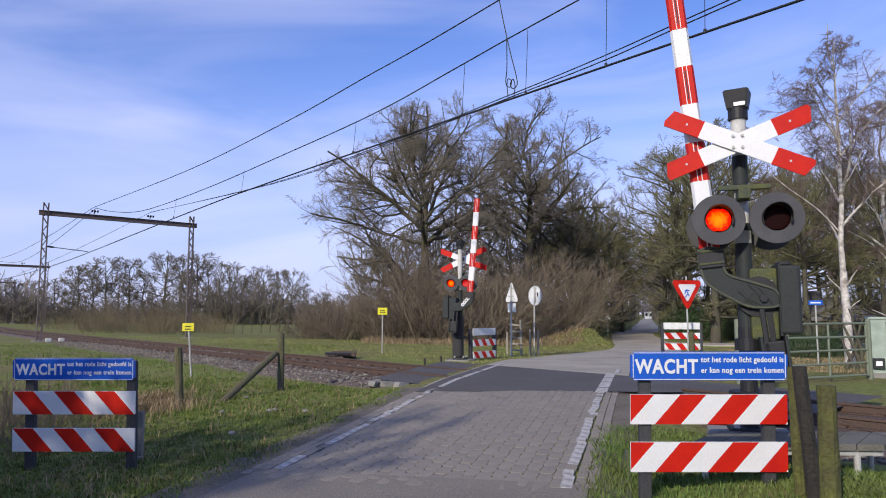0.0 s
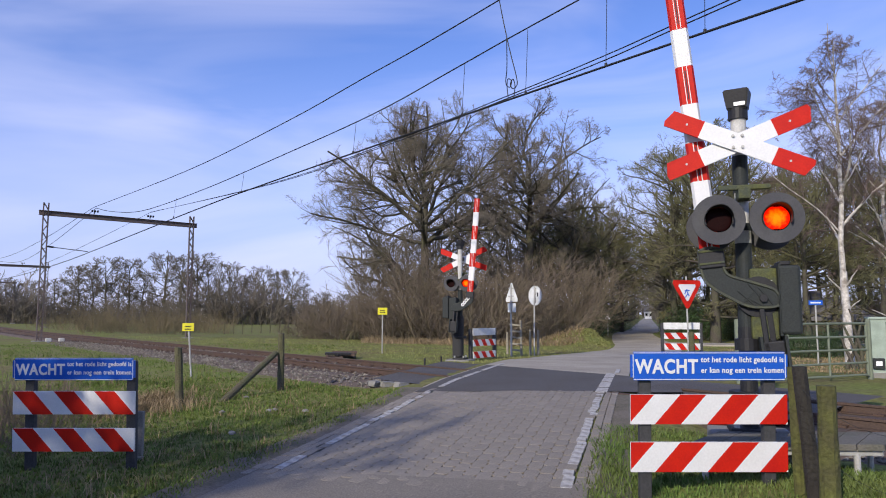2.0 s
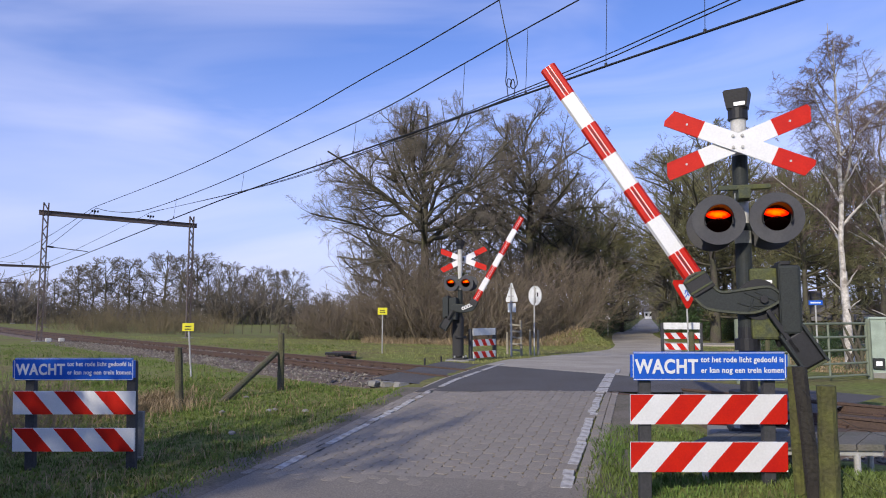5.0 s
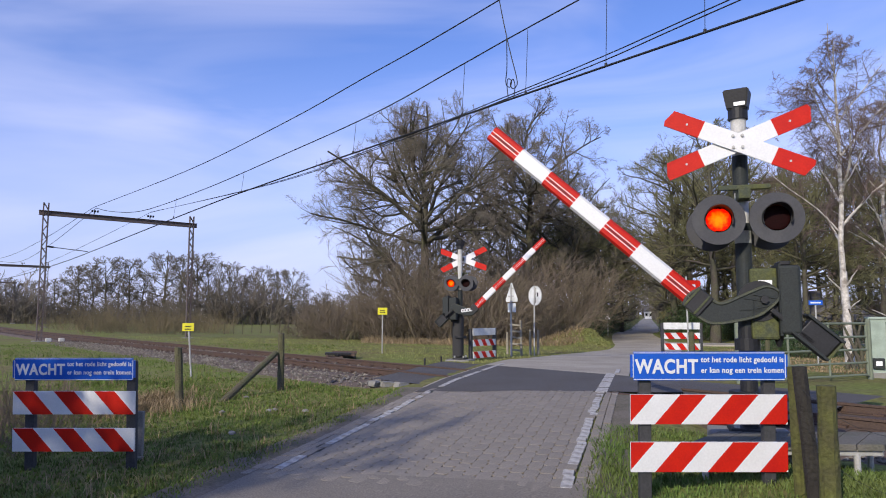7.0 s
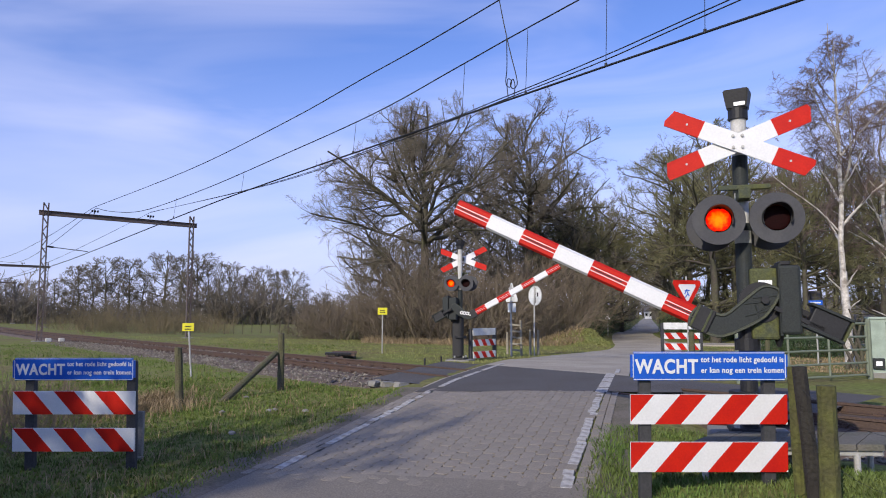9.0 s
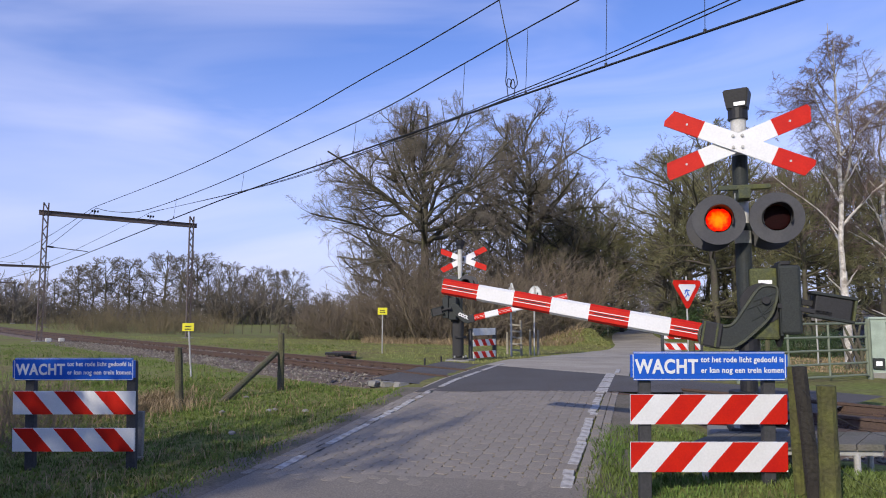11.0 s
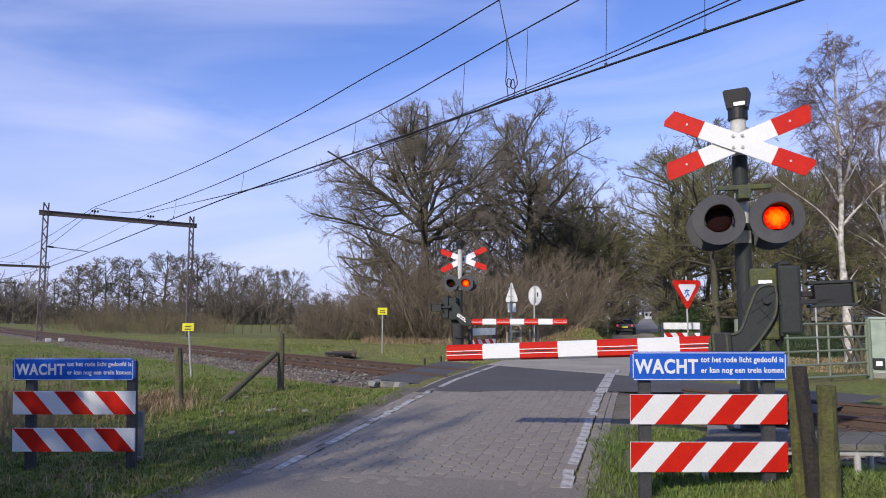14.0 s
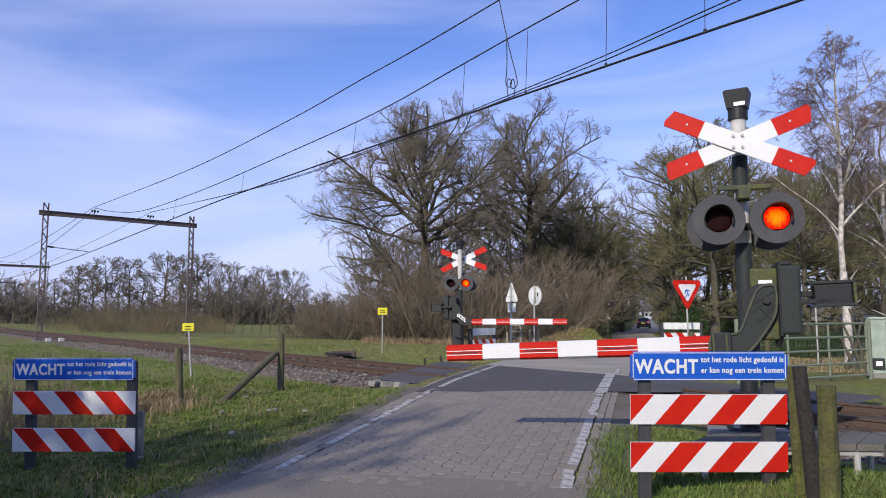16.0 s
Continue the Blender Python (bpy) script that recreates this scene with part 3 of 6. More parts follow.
def lens_unit(parent, x, y, z, face):
    """A round signal lamp: grey board with a dark bowl, visor and a turning lens. face: 1 to the front, -1 to the rear."""
    f = face
    bm = annulus(B(), (x, 0, z), 0.132, 0.258, y - 0.012, y + 0.012)
    board = part("target_board", bm, M_DISC, parent)
    bm = annulus(B(), (x, 0, z), 0.132, 0.15, y - f * 0.24, y - f * 0.0125, 28)
    vs = [bm.verts.new((x + 0.15 * math.cos(2 * math.pi * i / 28), y - f * 0.24, z + 0.15 * math.sin(2 * math.pi * i / 28))) for i in range(28)]
    bm.faces.new(vs)
    part("lamp_bowl", bm, M_BOWL, board)
    # visor: a half tube over the lens, longest on top
    bm = B()
    n, rings = 22, []
    for r in (0.134, 0.142):
        for tip in (0, 1):
            row = []
            for i in range(n + 1):
                q = radians(-25 + 230 * i / n)
                ln = 0.0125 + tip * (0.06 + 0.11 * max(0.0, math.sin(q)))
                row.append(bm.verts.new((x + r * math.cos(q), y + f * ln, z + r * math.sin(q))))
            rings.append(row)
    for a, b in ((0, 1), (1, 3), (3, 2), (2, 0)):
        for i in range(n):
            bm.faces.new((rings[a][i], rings[a][i + 1], rings[b][i + 1], rings[b][i]))
    bmesh.ops.recalc_face_normals(bm, faces=bm.faces)
    part("visor", bm, M_BLACK, board)
    # the lens drum turns about its middle: a lit, a fading and a dark face
    bm, seg, inr = B(), 32, 0.074
    for k in range(3):
        turn = pose(0, 0, 0, -120 * k, 0, 0)
        rows = [[bm.verts.new(turn @ Vector((0, inr, 0)))]]
        for r, dy in ((0.06, 0.0), (0.105, -0.001), (0.124, -0.004), (0.124, -0.012)):
            rows.append([bm.verts.new(turn @ Vector((r * math.cos(2 * math.pi * i / seg), inr + dy, r * math.sin(2 * math.pi * i / seg)))) for i in range(seg)])
        for i in range(seg):
            j = (i + 1) % seg
            bm.faces.new((rows[0][0], rows[1][i], rows[1][j])).material_index = k
            for q in (1, 2):
                bm.faces.new((rows[q][i], rows[q + 1][i], rows[q + 1][j], rows[q][j])).material_index = k
            bm.faces.new((rows[3][i], rows[4][i], rows[4][j], rows[3][j])).material_index = 3
        bm.faces.new(rows[4]).material_index = 3
    bmesh.ops.recalc_face_normals(bm, faces=bm.faces)
    lens = part("lens", bm, [M_LENSON, M_LENSDARK, M_LENSDIM, M_LENSEDGE], board, "red glass signal lens flashing in turn")
    y -= f * 0.08
    base = pose(x, y, z, 0, 0, 0 if f > 0 else 180)
    LAMPS.append((lens, base, x * f, f < 0))
    lens.matrix_basis = base
    return board


def cross_plank(parent, x, z, y, slope, half):
    """One plank of the saltire: white middle and red ends."""
    m = Matrix.Translation((x, y, z)) @ pose(0, 0, 0, 0, slope, 0)
    k = half * 0.5
    for a, b, material, name in ((-k, k, M_WHITE, "white_plank"), (-half, -k, M_RED, "red_end"), (k, half, M_RED, "red_end")):
        h, e = 0.092, 0.05
        if a < -k - 0.1:
            pts = [(a + e, -h), (b, -h), (b, h), (a + 0.012, h), (a, h - 0.05)]
        elif b > k + 0.1:
            pts = [(a, -h), (b - 0.012, -h), (b, -h + 0.05), (b - e, h), (a, h)]
        else:
            pts = [(a, -h), (b, -h), (b, h), (a, h)]
        plank = part(name, prism(B(), pts, -0.012, 0.012), material, parent, m=m)
        if name == "red_end":
            part("plank_bolt", rod(B(), ((a + b) / 2 * 0.94, 0.01, 0.0), ((a + b) / 2 * 0.94, 0.018, 0.0), 0.012, seg=8), M_STEEL, plank)


def build_barrier(m, label, pivot, half, rear, base, tip, lower, housing):
    e = thing("crossing_barrier", m, label, "level crossing barrier", "crossing barriers")
    # mast
    bm = rod(B(), (0, 0, 0.0), (0, 0, 2.3), 0.082, seg=20)
    part("mast", bm, M_GREY, e)
    part("mast_sleeve", rod(B(), (0, 0, 2.84), (0, 0, 3.24), 0.0785, seg=20), M_GREY if housing is M_OLIVE else M_MASTWHITE, e)
    bm = rod(B(), (0, 0, 2.3), (0, 0, 2.44), 0.083, seg=20)
    part("white_mast_section", bm, M_MASTWHITE, e)
    part("white_mast_section", rod(B(), (0, 0, 2.5), (0, 0, 2.84), 0.07, seg=20), M_MASTWHITE, e)
    part("white_mast_section", rod(B(), (0, 0, 3.24), (0, 0, 3.68), 0.078, seg=20), M_MASTWHITE, e)
    part("mast_band", rod(B(), (0, 0, 2.43), (0, 0, 2.51), 0.086, seg=20), M_GREY, e)
    bm = box(B(), (0, 0, base + 0.03), (0.42, 0.42, 0.06), bevel=0.01)
    part("base_plate", bm, M_BLACK, e)
    part("mast_flange", rod(B(), (0, 0, 0.7), (0, 0, 0.76), 0.2, seg=20), M_BLACK, e)
    for dx in (-0.15, 0.15):
        for dy in (-0.15, 0.15):
            part("anchor_bolt", rod(B(), (dx, dy, base + 0.06), (dx, dy, base + 0.12), 0.03, seg=6), M_STEEL, e)
    part("foundation", box(B(), (0, 0, base - 0.23), (0.8, 0.8, 0.46), bevel=0.02), M_CONCRETE, e)
    part("lower_mast", rod(B(), (0, 0, 0.1), (0, 0, 1.42), lower, seg=18), M_BLACK, e)
    if lower > 0.1:
        part("support_leg", box(B(), (-0.12, 0.0, 0.72), (0.24, 0.24, 1.3), bevel=0.02), M_BLACK, e)
    # bell on top
    bm = B()
    bmesh.ops.create_cone(bm, cap_ends=True, segments=4, radius1=0.14, radius2=0.185, depth=0.21, matrix=Matrix.Translation((0, 0, 3.85)) @ pose(0, 0, 0, 0, 0, 30))
    bmesh.ops.bevel(bm, geom=list(bm.edges), offset=0.012, segments=2, affect="EDGES")
    bell = part("bell", bm, M_BLACK, e, "black warning bell housing")
    part("bell_neck", rod(B(), (0, 0, 3.64), (0, 0, 3.76), 0.1, seg=18), M_BLACK, bell)
    part("bell_label", box(B(), (-0.004, 0.116, 3.79), (0.11, 0.006, 0.04), pose(0, 0, 0, 0, 0, -15)), M_REFLECT, bell)
    # saltire: planks lie before the mast
    cx = 0.05
    cross_plank(e, cx, 3.325, 0.29, -25.0, half)
    cross_plank(e, cx, 3.325, 0.262, 21.0, half)
    part("cross_bracket", box(B(), (0.03, 0.15, 3.335), (0.09, 0.24, 0.12), bevel=0.01), M_GREY, e)
    for dx in (-0.045, 0.045):
        for dz in (-0.06, 0.06):
            part("cross_bolt", rod(B(), (cx + dx, 0.30, 3.335 + dz), (cx + dx, 0.322, 3.335 + dz), 0.016, seg=8), M_STEEL, e)
    # lamp bracket and lamps to both sides
    bm = box(B(), (0, 0.24, 2.86), (0.5, 0.06, 0.05), bevel=0.008)
    box(bm, (0.0, 0.15, 2.80), (0.12, 0.26, 0.12), bevel=0.01)
    part("lamp_bracket", bm, M_OLIVE, e)
    for x in (-0.28, 0.266):
        lens_unit(e, x, 0.33, 2.52, 1)
        lens_unit(e, rear if x > 0 else -rear, -0.2, 2.5, -1)
    part("rear_bracket", box(B(), (0, -0.14, 2.62), (0.4, 0.1, 0.06)), M_OLIVE, e)
    # drive housing
    bm = box(B(), (-0.17, min(-0.05, pivot[1] + 0.22), 1.66), (0.27, 0.32, 0.74), bevel=0.03)
    part("drive_housing", bm, housing, e, "mossy green drive housing" if housing is M_OLIVE else "dark grey drive housing")
    bm = box(B(), (-0.395, min(0.02, pivot[1] + 0.2), 1.7), (0.2, 0.4, 0.7), bevel=0.03)
    cover = part("drive_cover", bm, M_GREY, e, "dark grey drive cover")
    part("cover_rim", box(B(), (-0.305, min(0.0, pivot[1] + 0.2), 1.7), (0.03, 0.4, 0.74), bevel=0.01), M_GREY, cover)
    part("hinge", box(B(), (-0.36, min(0.02, pivot[1] + 0.2), 2.075), (0.1, 0.3, 0.04), bevel=0.008), M_BLACK, cover)
    part("type_label", box(B(), (-0.18, 0.113, 1.88), (0.13, 0.006, 0.05)), M_REFLECT, e)
    part("drip_spout", rod(B(), (-0.3, 0.02, 1.22), (-0.3, 0.02, 1.34), 0.02, 0.06, seg=10), M_BLACK, e)
    part("collar", rod(B(), (0, 0, 1.18), (0, 0, 1.3), 0.125, seg=18), M_BLACK, e)
    # the boom, about its pivot
    bm = B()
    arm = [(x, z - 0.055) for x, z in spline([(-0.1, 0.055), (-0.088, 0.17), (-0.01, 0.185), (0.074, 0.145), (0.13, 0.04), (0.2, -0.12), (0.265, -0.26), (0.35, -0.303), (0.545, -0.31), (0.555, -0.515), (0.31, -0.52), (0.187, -0.468), (0.046, -0.3), (-0.07, -0.12), (-0.1, 0.055)], 3)[:-1]]
    prism(bm, arm, -0.02, 0.02)
    boom = part("boom_arm", bm, M_GREY, e, "dark grey cranked boom arm", m=pose(*pivot))
    bm = B()
    for (x0, z0), (x1, z1) in zip(arm, arm[1:] + arm[:1]):
        rod(bm, (x0, 0.024, z0), (x1, 0.024, z1), 0.016, seg=6)
    part("arm_rim", bm, M_RIM, boom)
    for (x0, z0), (x1, z1) in (((-0.08, 0.12), (0.115, 0.0)), ((0.16, -0.09), (0.02, 0.0)), ((0.1, -0.2), (-0.06, -0.06)), ((0.02, -0.12), (-0.09, 0.04)), ((0.06, -0.05), (-0.03, -0.16))):
        part("arm_rib", rod(B(), (x0, 0.02, z0 - 0.055), (x1, 0.02, z1 - 0.055), 0.011, seg=6), M_GREY, boom)
    part("pivot_cap", rod(B(), (0, 0.0, -0.025), (0, 0.06, -0.025), 0.042, seg=6), M_BLACK, boom)
    if housing is M_OLIVE:
        part("gear_cover", rod(B(), (0.02, -0.075, -0.06), (0.02, -0.03, -0.06), 0.21, seg=28), M_BLACK, boom)
    for q in (0.41, 0.54):
        part("socket_clamp", box(B(), (q, 0.03, -0.465), (0.022, 0.05, 0.25), bevel=0.004), M_OLIVE if housing is M_OLIVE else M_GREY, boom)
    if housing is not M_OLIVE:
        for k in range(5):
            bm = annulus(B(), (0.12 + 0.075 * k, 0, -0.25 - 0.055 * k), 0.028, 0.058, -0.034, -0.024, 12)
            part("paint_scrawl", bm, M_WHITE, boom)
    part("boom_socket", box(B(), (0.46, -0.01, -0.465), (0.2, 0.11, 0.255), bevel=0.012), M_BLACK, boom)
    n = 7
    ends = [BOOM_ROOT] + [tip - 0.4257 * tip / BOOM_TIP * (6 - i) for i in range(7)]
    for i in range(n):
        a, b = ends[i], ends[i + 1]
        h = 0.1 - 0.008 * i / n
        bm = B()
        pts = [(-h, -0.02), (-h * 0.75, 0.022), (h * 0.75, 0.022), (h, -0.02), (h * 0.75, -0.05), (-h * 0.75, -0.05)]
        v0 = [bm.verts.new((a, y, BOOM_OFF + z)) for z, y in pts]
        v1 = [bm.verts.new((b, y, BOOM_OFF + z)) for z, y in pts]
        bm.faces.new(v0), bm.faces.new(v1[::-1])
        for k in range(6):
            bm.faces.new((v0[k], v0[(k + 1) % 6], v1[(k + 1) % 6], v1[k]))
        bmesh.ops.recalc_face_normals(bm, faces=bm.faces)
        band = part("boom_band", bm, M_WHITE if i % 2 else M_RED, boom)
        if i % 2 == 0:
            for q in (-0.022, 0.022):
                part("boom_rib", box(B(), ((a + b) / 2, 0.024, BOOM_OFF + q), (b - a, 0.01, 0.008)), M_WHITE, band)
                part("rear_rib", box(B(), ((a + b) / 2, -0.052, BOOM_OFF + q), (b - a, 0.01, 0.008)), M_WHITE, band)
        if i % 2 == 0:
            part("boom_groove", box(B(), ((a + b) / 2, 0.0225, BOOM_OFF), ((b - a) * 0.75, 0.004, 0.012)), M_BLACK, band)
    bm = box(B(), (-0.36, -0.06, 0.02), (0.5, 0.05, 0.06), bevel=0.008)
    box(bm, (-0.36, 0.05, -0.06), (0.5, 0.03, 0.05), bevel=0.008)
    part("counterweight_arm", bm, M_BLACK, boom)
    weight = part("counterweight", box(B(), (-0.61, -0.02, 0.0), (0.34, 0.17, 0.215), bevel=0.015), M_BLACK, boom, "black cast counterweight")
    for q in (-0.105, 0.125):
        part("weight_cheek", box(B(), (-0.6, -0.02, q), (0.42, 0.2, 0.03), bevel=0.008), M_GREY, weight)
    part("end_plate", box(B(), (-0.8, -0.02, 0.01), (0.025, 0.19, 0.26), bevel=0.006), housing, weight)
    return e, boom


# ---- things beside the road ----
def striped_plank(parent, w, h, z, y, lean, n=7):
    """A red and white barrier plank with slanting stripes, each its own plate."""
    part("plank_back", box(B(), (0, y - 0.014, z), (w, 0.022, h), bevel=0.003), M_SIGNBACK, parent)
    step = w / 6
    shift = -0.1 if lean < 0 else 0.0
    for i in range(-2, n + 2):
        u0, u1 = (i + shift) * step, (i + 1 + shift) * step
        quad = [(w / 2 - u1 - lean * step, -h / 2), (w / 2 - u0 - lean * step, -h / 2), (w / 2 - u0, h / 2), (w / 2 - u1, h / 2)]
        quad = clip(clip(quad, -w / 2, 1), w / 2, -1)
        if len(quad) < 3:
            continue
        part("red_stripe" if i % 2 == 0 else "white_stripe", prism(B(), [(x, z + q) for x, q in quad], y - 0.002, y + 0.002), M_RED if i % 2 == 0 else M_WHITE, parent)


def clip(poly, x, side):
    out = []
    for i, (a, b) in enumerate(zip(poly, poly[1:] + poly[:1])):
        ia, ib = (a[0] - x) * side >= 0, (b[0] - x) * side >= 0
        if ia:
            out.append(a)
        if ia != ib:
            k = (x - a[0]) / (b[0] - a[0])
            out.append((x, a[1] + (b[1] - a[1]) * k))
    dedup = [p for i, p in enumerate(out) if i == 0 or math.hypot(p[0] - out[i - 1][0], p[1] - out[i - 1][1]) > 1e-5]
    if len(dedup) > 1 and math.hypot(dedup[0][0] - dedup[-1][0], dedup[0][1] - dedup[-1][1]) < 1e-5:
        dedup.pop()
    return dedup


def build_notice(m, lean, label, w=1.33, post_x=(-0.53, 0.53)):
    """Blue notice over two striped planks on two posts; its front is +y."""
    e = thing("warning_board", m, label, "warning board", "warning boards")
    for q in post_x:
        part("post", box(B(), (q, -0.062, 0.46), (0.10, 0.07, 1.3), bevel=0.008), M_BOARDPOST, e)
    striped_plank(e, w, 0.25, 0.26, 0.0, lean)
    striped_plank(e, w, 0.25, 0.662, 0.0, lean)
    bm = box(B(), (0, 0.0, 1.03), (w, 0.025, 0.24))
    vert = [ed for ed in bm.edges if abs(ed.verts[0].co.y - ed.verts[1].co.y) > 0.01]
    bmesh.ops.bevel(bm, geom=vert, offset=0.025, segments=4, affect="EDGES")
    plate = part("blue_plate", bm, M_BLUE, e, "blue notice with white lettering")
    bm = B()
    for zz in (-0.112, 0.112):
        box(bm, (0, 0.0135, 1.03 + zz), (w - 0.05, 0.003, 0.006))
    for xx in (-1, 1):
        box(bm, (xx * (w / 2 - 0.02), 0.0135, 1.03), (0.006, 0.003, 0.2))
    part("border_line", bm, M_WHITE, plate)
    # the front is +y: letters run towards -x
    face = pose(0, 0, 0, 90, 0, 180)
    for words, size, x, z, bold, stretch in (("WACHT", 0.165, w / 2 - 0.04, 0.972, 0.0055, 0.53), ("tot het rode licht gedoofd is", 0.066, w / 2 - 0.595, 1.064, 0.0016, 0.70), ("er kan nog een trein komen", 0.066, w / 2 - 0.595, 0.974, 0.0016, 0.70)):
        text_part(words, size, M_WHITE, plate, Matrix.Translation((x, 0.0145, z)) @ face, bold=bold, stretch=stretch)
    return e


def stake(name, x, y, h, r, label, lean=(0, 0), category="post", group="fence posts", seg=10, material=M_POST):
    z = land_z(x, y) - 0.1
    bm = B()
    rng = random.Random(int(x * 100 + y * 10))
    rings = []
    n = 6
    for k in range(n + 1):
        t = k / n
        rr = r * (1 - 0.12 * t)
        rings.append([bm.verts.new((lean[0] * t + rr * math.cos(2 * math.pi * i / seg) * rng.uniform(0.9, 1.08), lean[1] * t + rr * math.sin(2 * math.pi * i / seg) * rng.uniform(0.9, 1.08), (h + 0.1) * t)) for i in range(seg)])
    for a, b in zip(rings, rings[1:]):
        for i in range(seg):
            bm.faces.new((a[i], a[(i + 1) % seg], b[(i + 1) % seg], b[i]))
    bm.faces.new(rings[-1])
    bm.faces.new(rings[0][::-1])
    ob = part(name, bm, material, m=pose(x, y, z))
    return tagged(ob, label, category, group)


near, near_boom = build_barrier(pose(3.185, 7.2, -0.2, 0, 0, 163.4), "red and white half barrier with flashing lamps and cross", PIVOT_NEAR, 0.765, 0.295, 0.34, BOOM_TIP, 0.086, M_OLIVE)
far, far_boom = build_barrier(pose(0.57, 22.8, -0.12, 0, 0, -16.6), "red and white half barrier beyond the track, seen from behind", PIVOT_FAR, 0.87, 0.255, 0.0, 3.62, 0.115, M_GREY)
build_notice(pose(2.258, 5.94, -0.112, -4, 0, 180), -0.985, "blue notice over red and white planks beside the near barrier")
build_notice(pose(-4.03, 7.62, -0.27, -4, 0, 180), 0.985, "blue notice over red and white planks in the shaded grass", post_x=(0.5, -0.61))




# ---- vegetation ----
def tubes(segs, sides=None):
    """Vertices and faces of tapered tubes from (p0, p1, r0, r1); r1 = 0 ends in a point."""
    verts, faces = [], []
    for p0, p1, r0, r1 in segs:
        d = p1 - p0
        if d.length < 1e-5:
            continue
        d.normalize()
        sx = d.cross(Vector((0.31, 0.77, 0.55))).normalized()
        up = sx.cross(d)
        n = sides or (8 if r0 > 0.12 else 5 if r0 > 0.04 else 3)
        k = len(verts)
        for c, r in ((p0, r0), (p1, r1)):
            if r == 0:
                verts.append(c)
                continue
            for i in range(n):
                q = 2 * math.pi * i / n
                verts.append(c + sx * (r * math.cos(q)) + up * (r * math.sin(q)))
        if r1 == 0:
            faces += [(k + i, k + (i + 1) % n, k + n) for i in range(n)]
        else:
            faces += [(k + i, k + (i + 1) % n, k + n + (i + 1) % n, k + n + i) for i in range(n)]
    return verts, faces


def limb(rng, out, a, b, r0, r1, n, wiggle, rise):
    """A crooked branch from a to b, bowed upwards; returns its points."""
    d = (b - a).length
    pts = [a]
    off = Vector((0, 0, 0))
    for i in range(1, n + 1):
        t = i / n
        off = off + Vector((rng.gauss(0, wiggle), rng.gauss(0, wiggle), rng.gauss(0, wiggle))) * d / n
        c = a.lerp(b, t) + off * (1 - t * 0.5)
        c.z += rise * d * math.sin(math.pi * t)
        pts.append(c)
    for i in range(n):
        out.append((pts[i], pts[i + 1], r0 + (r1 - r0) * i / n, r0 + (r1 - r0) * (i + 1) / n))
    return pts


def shoots(rng, outs, a, d, length, r, levels, level, inside):
    """A crooked shoot that forks on into finer ones. A level: pieces, forks, length ratio, angle, wiggle, rise, least radius."""
    n, kids, ratio, angle, wiggle, rise, least = levels[level]
    last = level == len(levels) - 1
    r = max(r, least)
    tip = 0.0 if last else max(r * 0.4, levels[level + 1][6])
    pts = [a]
    for i in range(n):
        d = (d + Vector((rng.gauss(0, wiggle), rng.gauss(0, wiggle), rng.gauss(rise, wiggle)))).normalized()
        pts.append(pts[-1] + d * (length / n))
        outs[level].append((pts[i], pts[i + 1], r + (tip - r) * i / n, r + (tip - r) * (i + 1) / n))
    if last:
        return
    for k in range(kids):
        t = 0.2 + 0.8 * (k + rng.random()) / kids
        f = min(t, 0.999) * n
        i = int(f)
        p, way = pts[i].lerp(pts[i + 1], f - i), (pts[i + 1] - pts[i]).normalized()
        side = way.cross(Vector((rng.gauss(0, 1), rng.gauss(0, 1), rng.gauss(0, 1)))).normalized()
        q = radians(angle * rng.uniform(0.6, 1.3))
        cd = way * math.cos(q) + side * math.sin(q)
        ln = length * ratio * (1.1 - 0.4 * t) * rng.uniform(0.65, 1.25)
        if not inside(p + cd * ln):
            ln *= 0.55
            if level < 2 and not inside(p + cd * ln):
                continue
        shoots(rng, outs, p, cd, ln, r * 0.5 * (1.15 - 0.5 * t), levels, level + 1, inside)


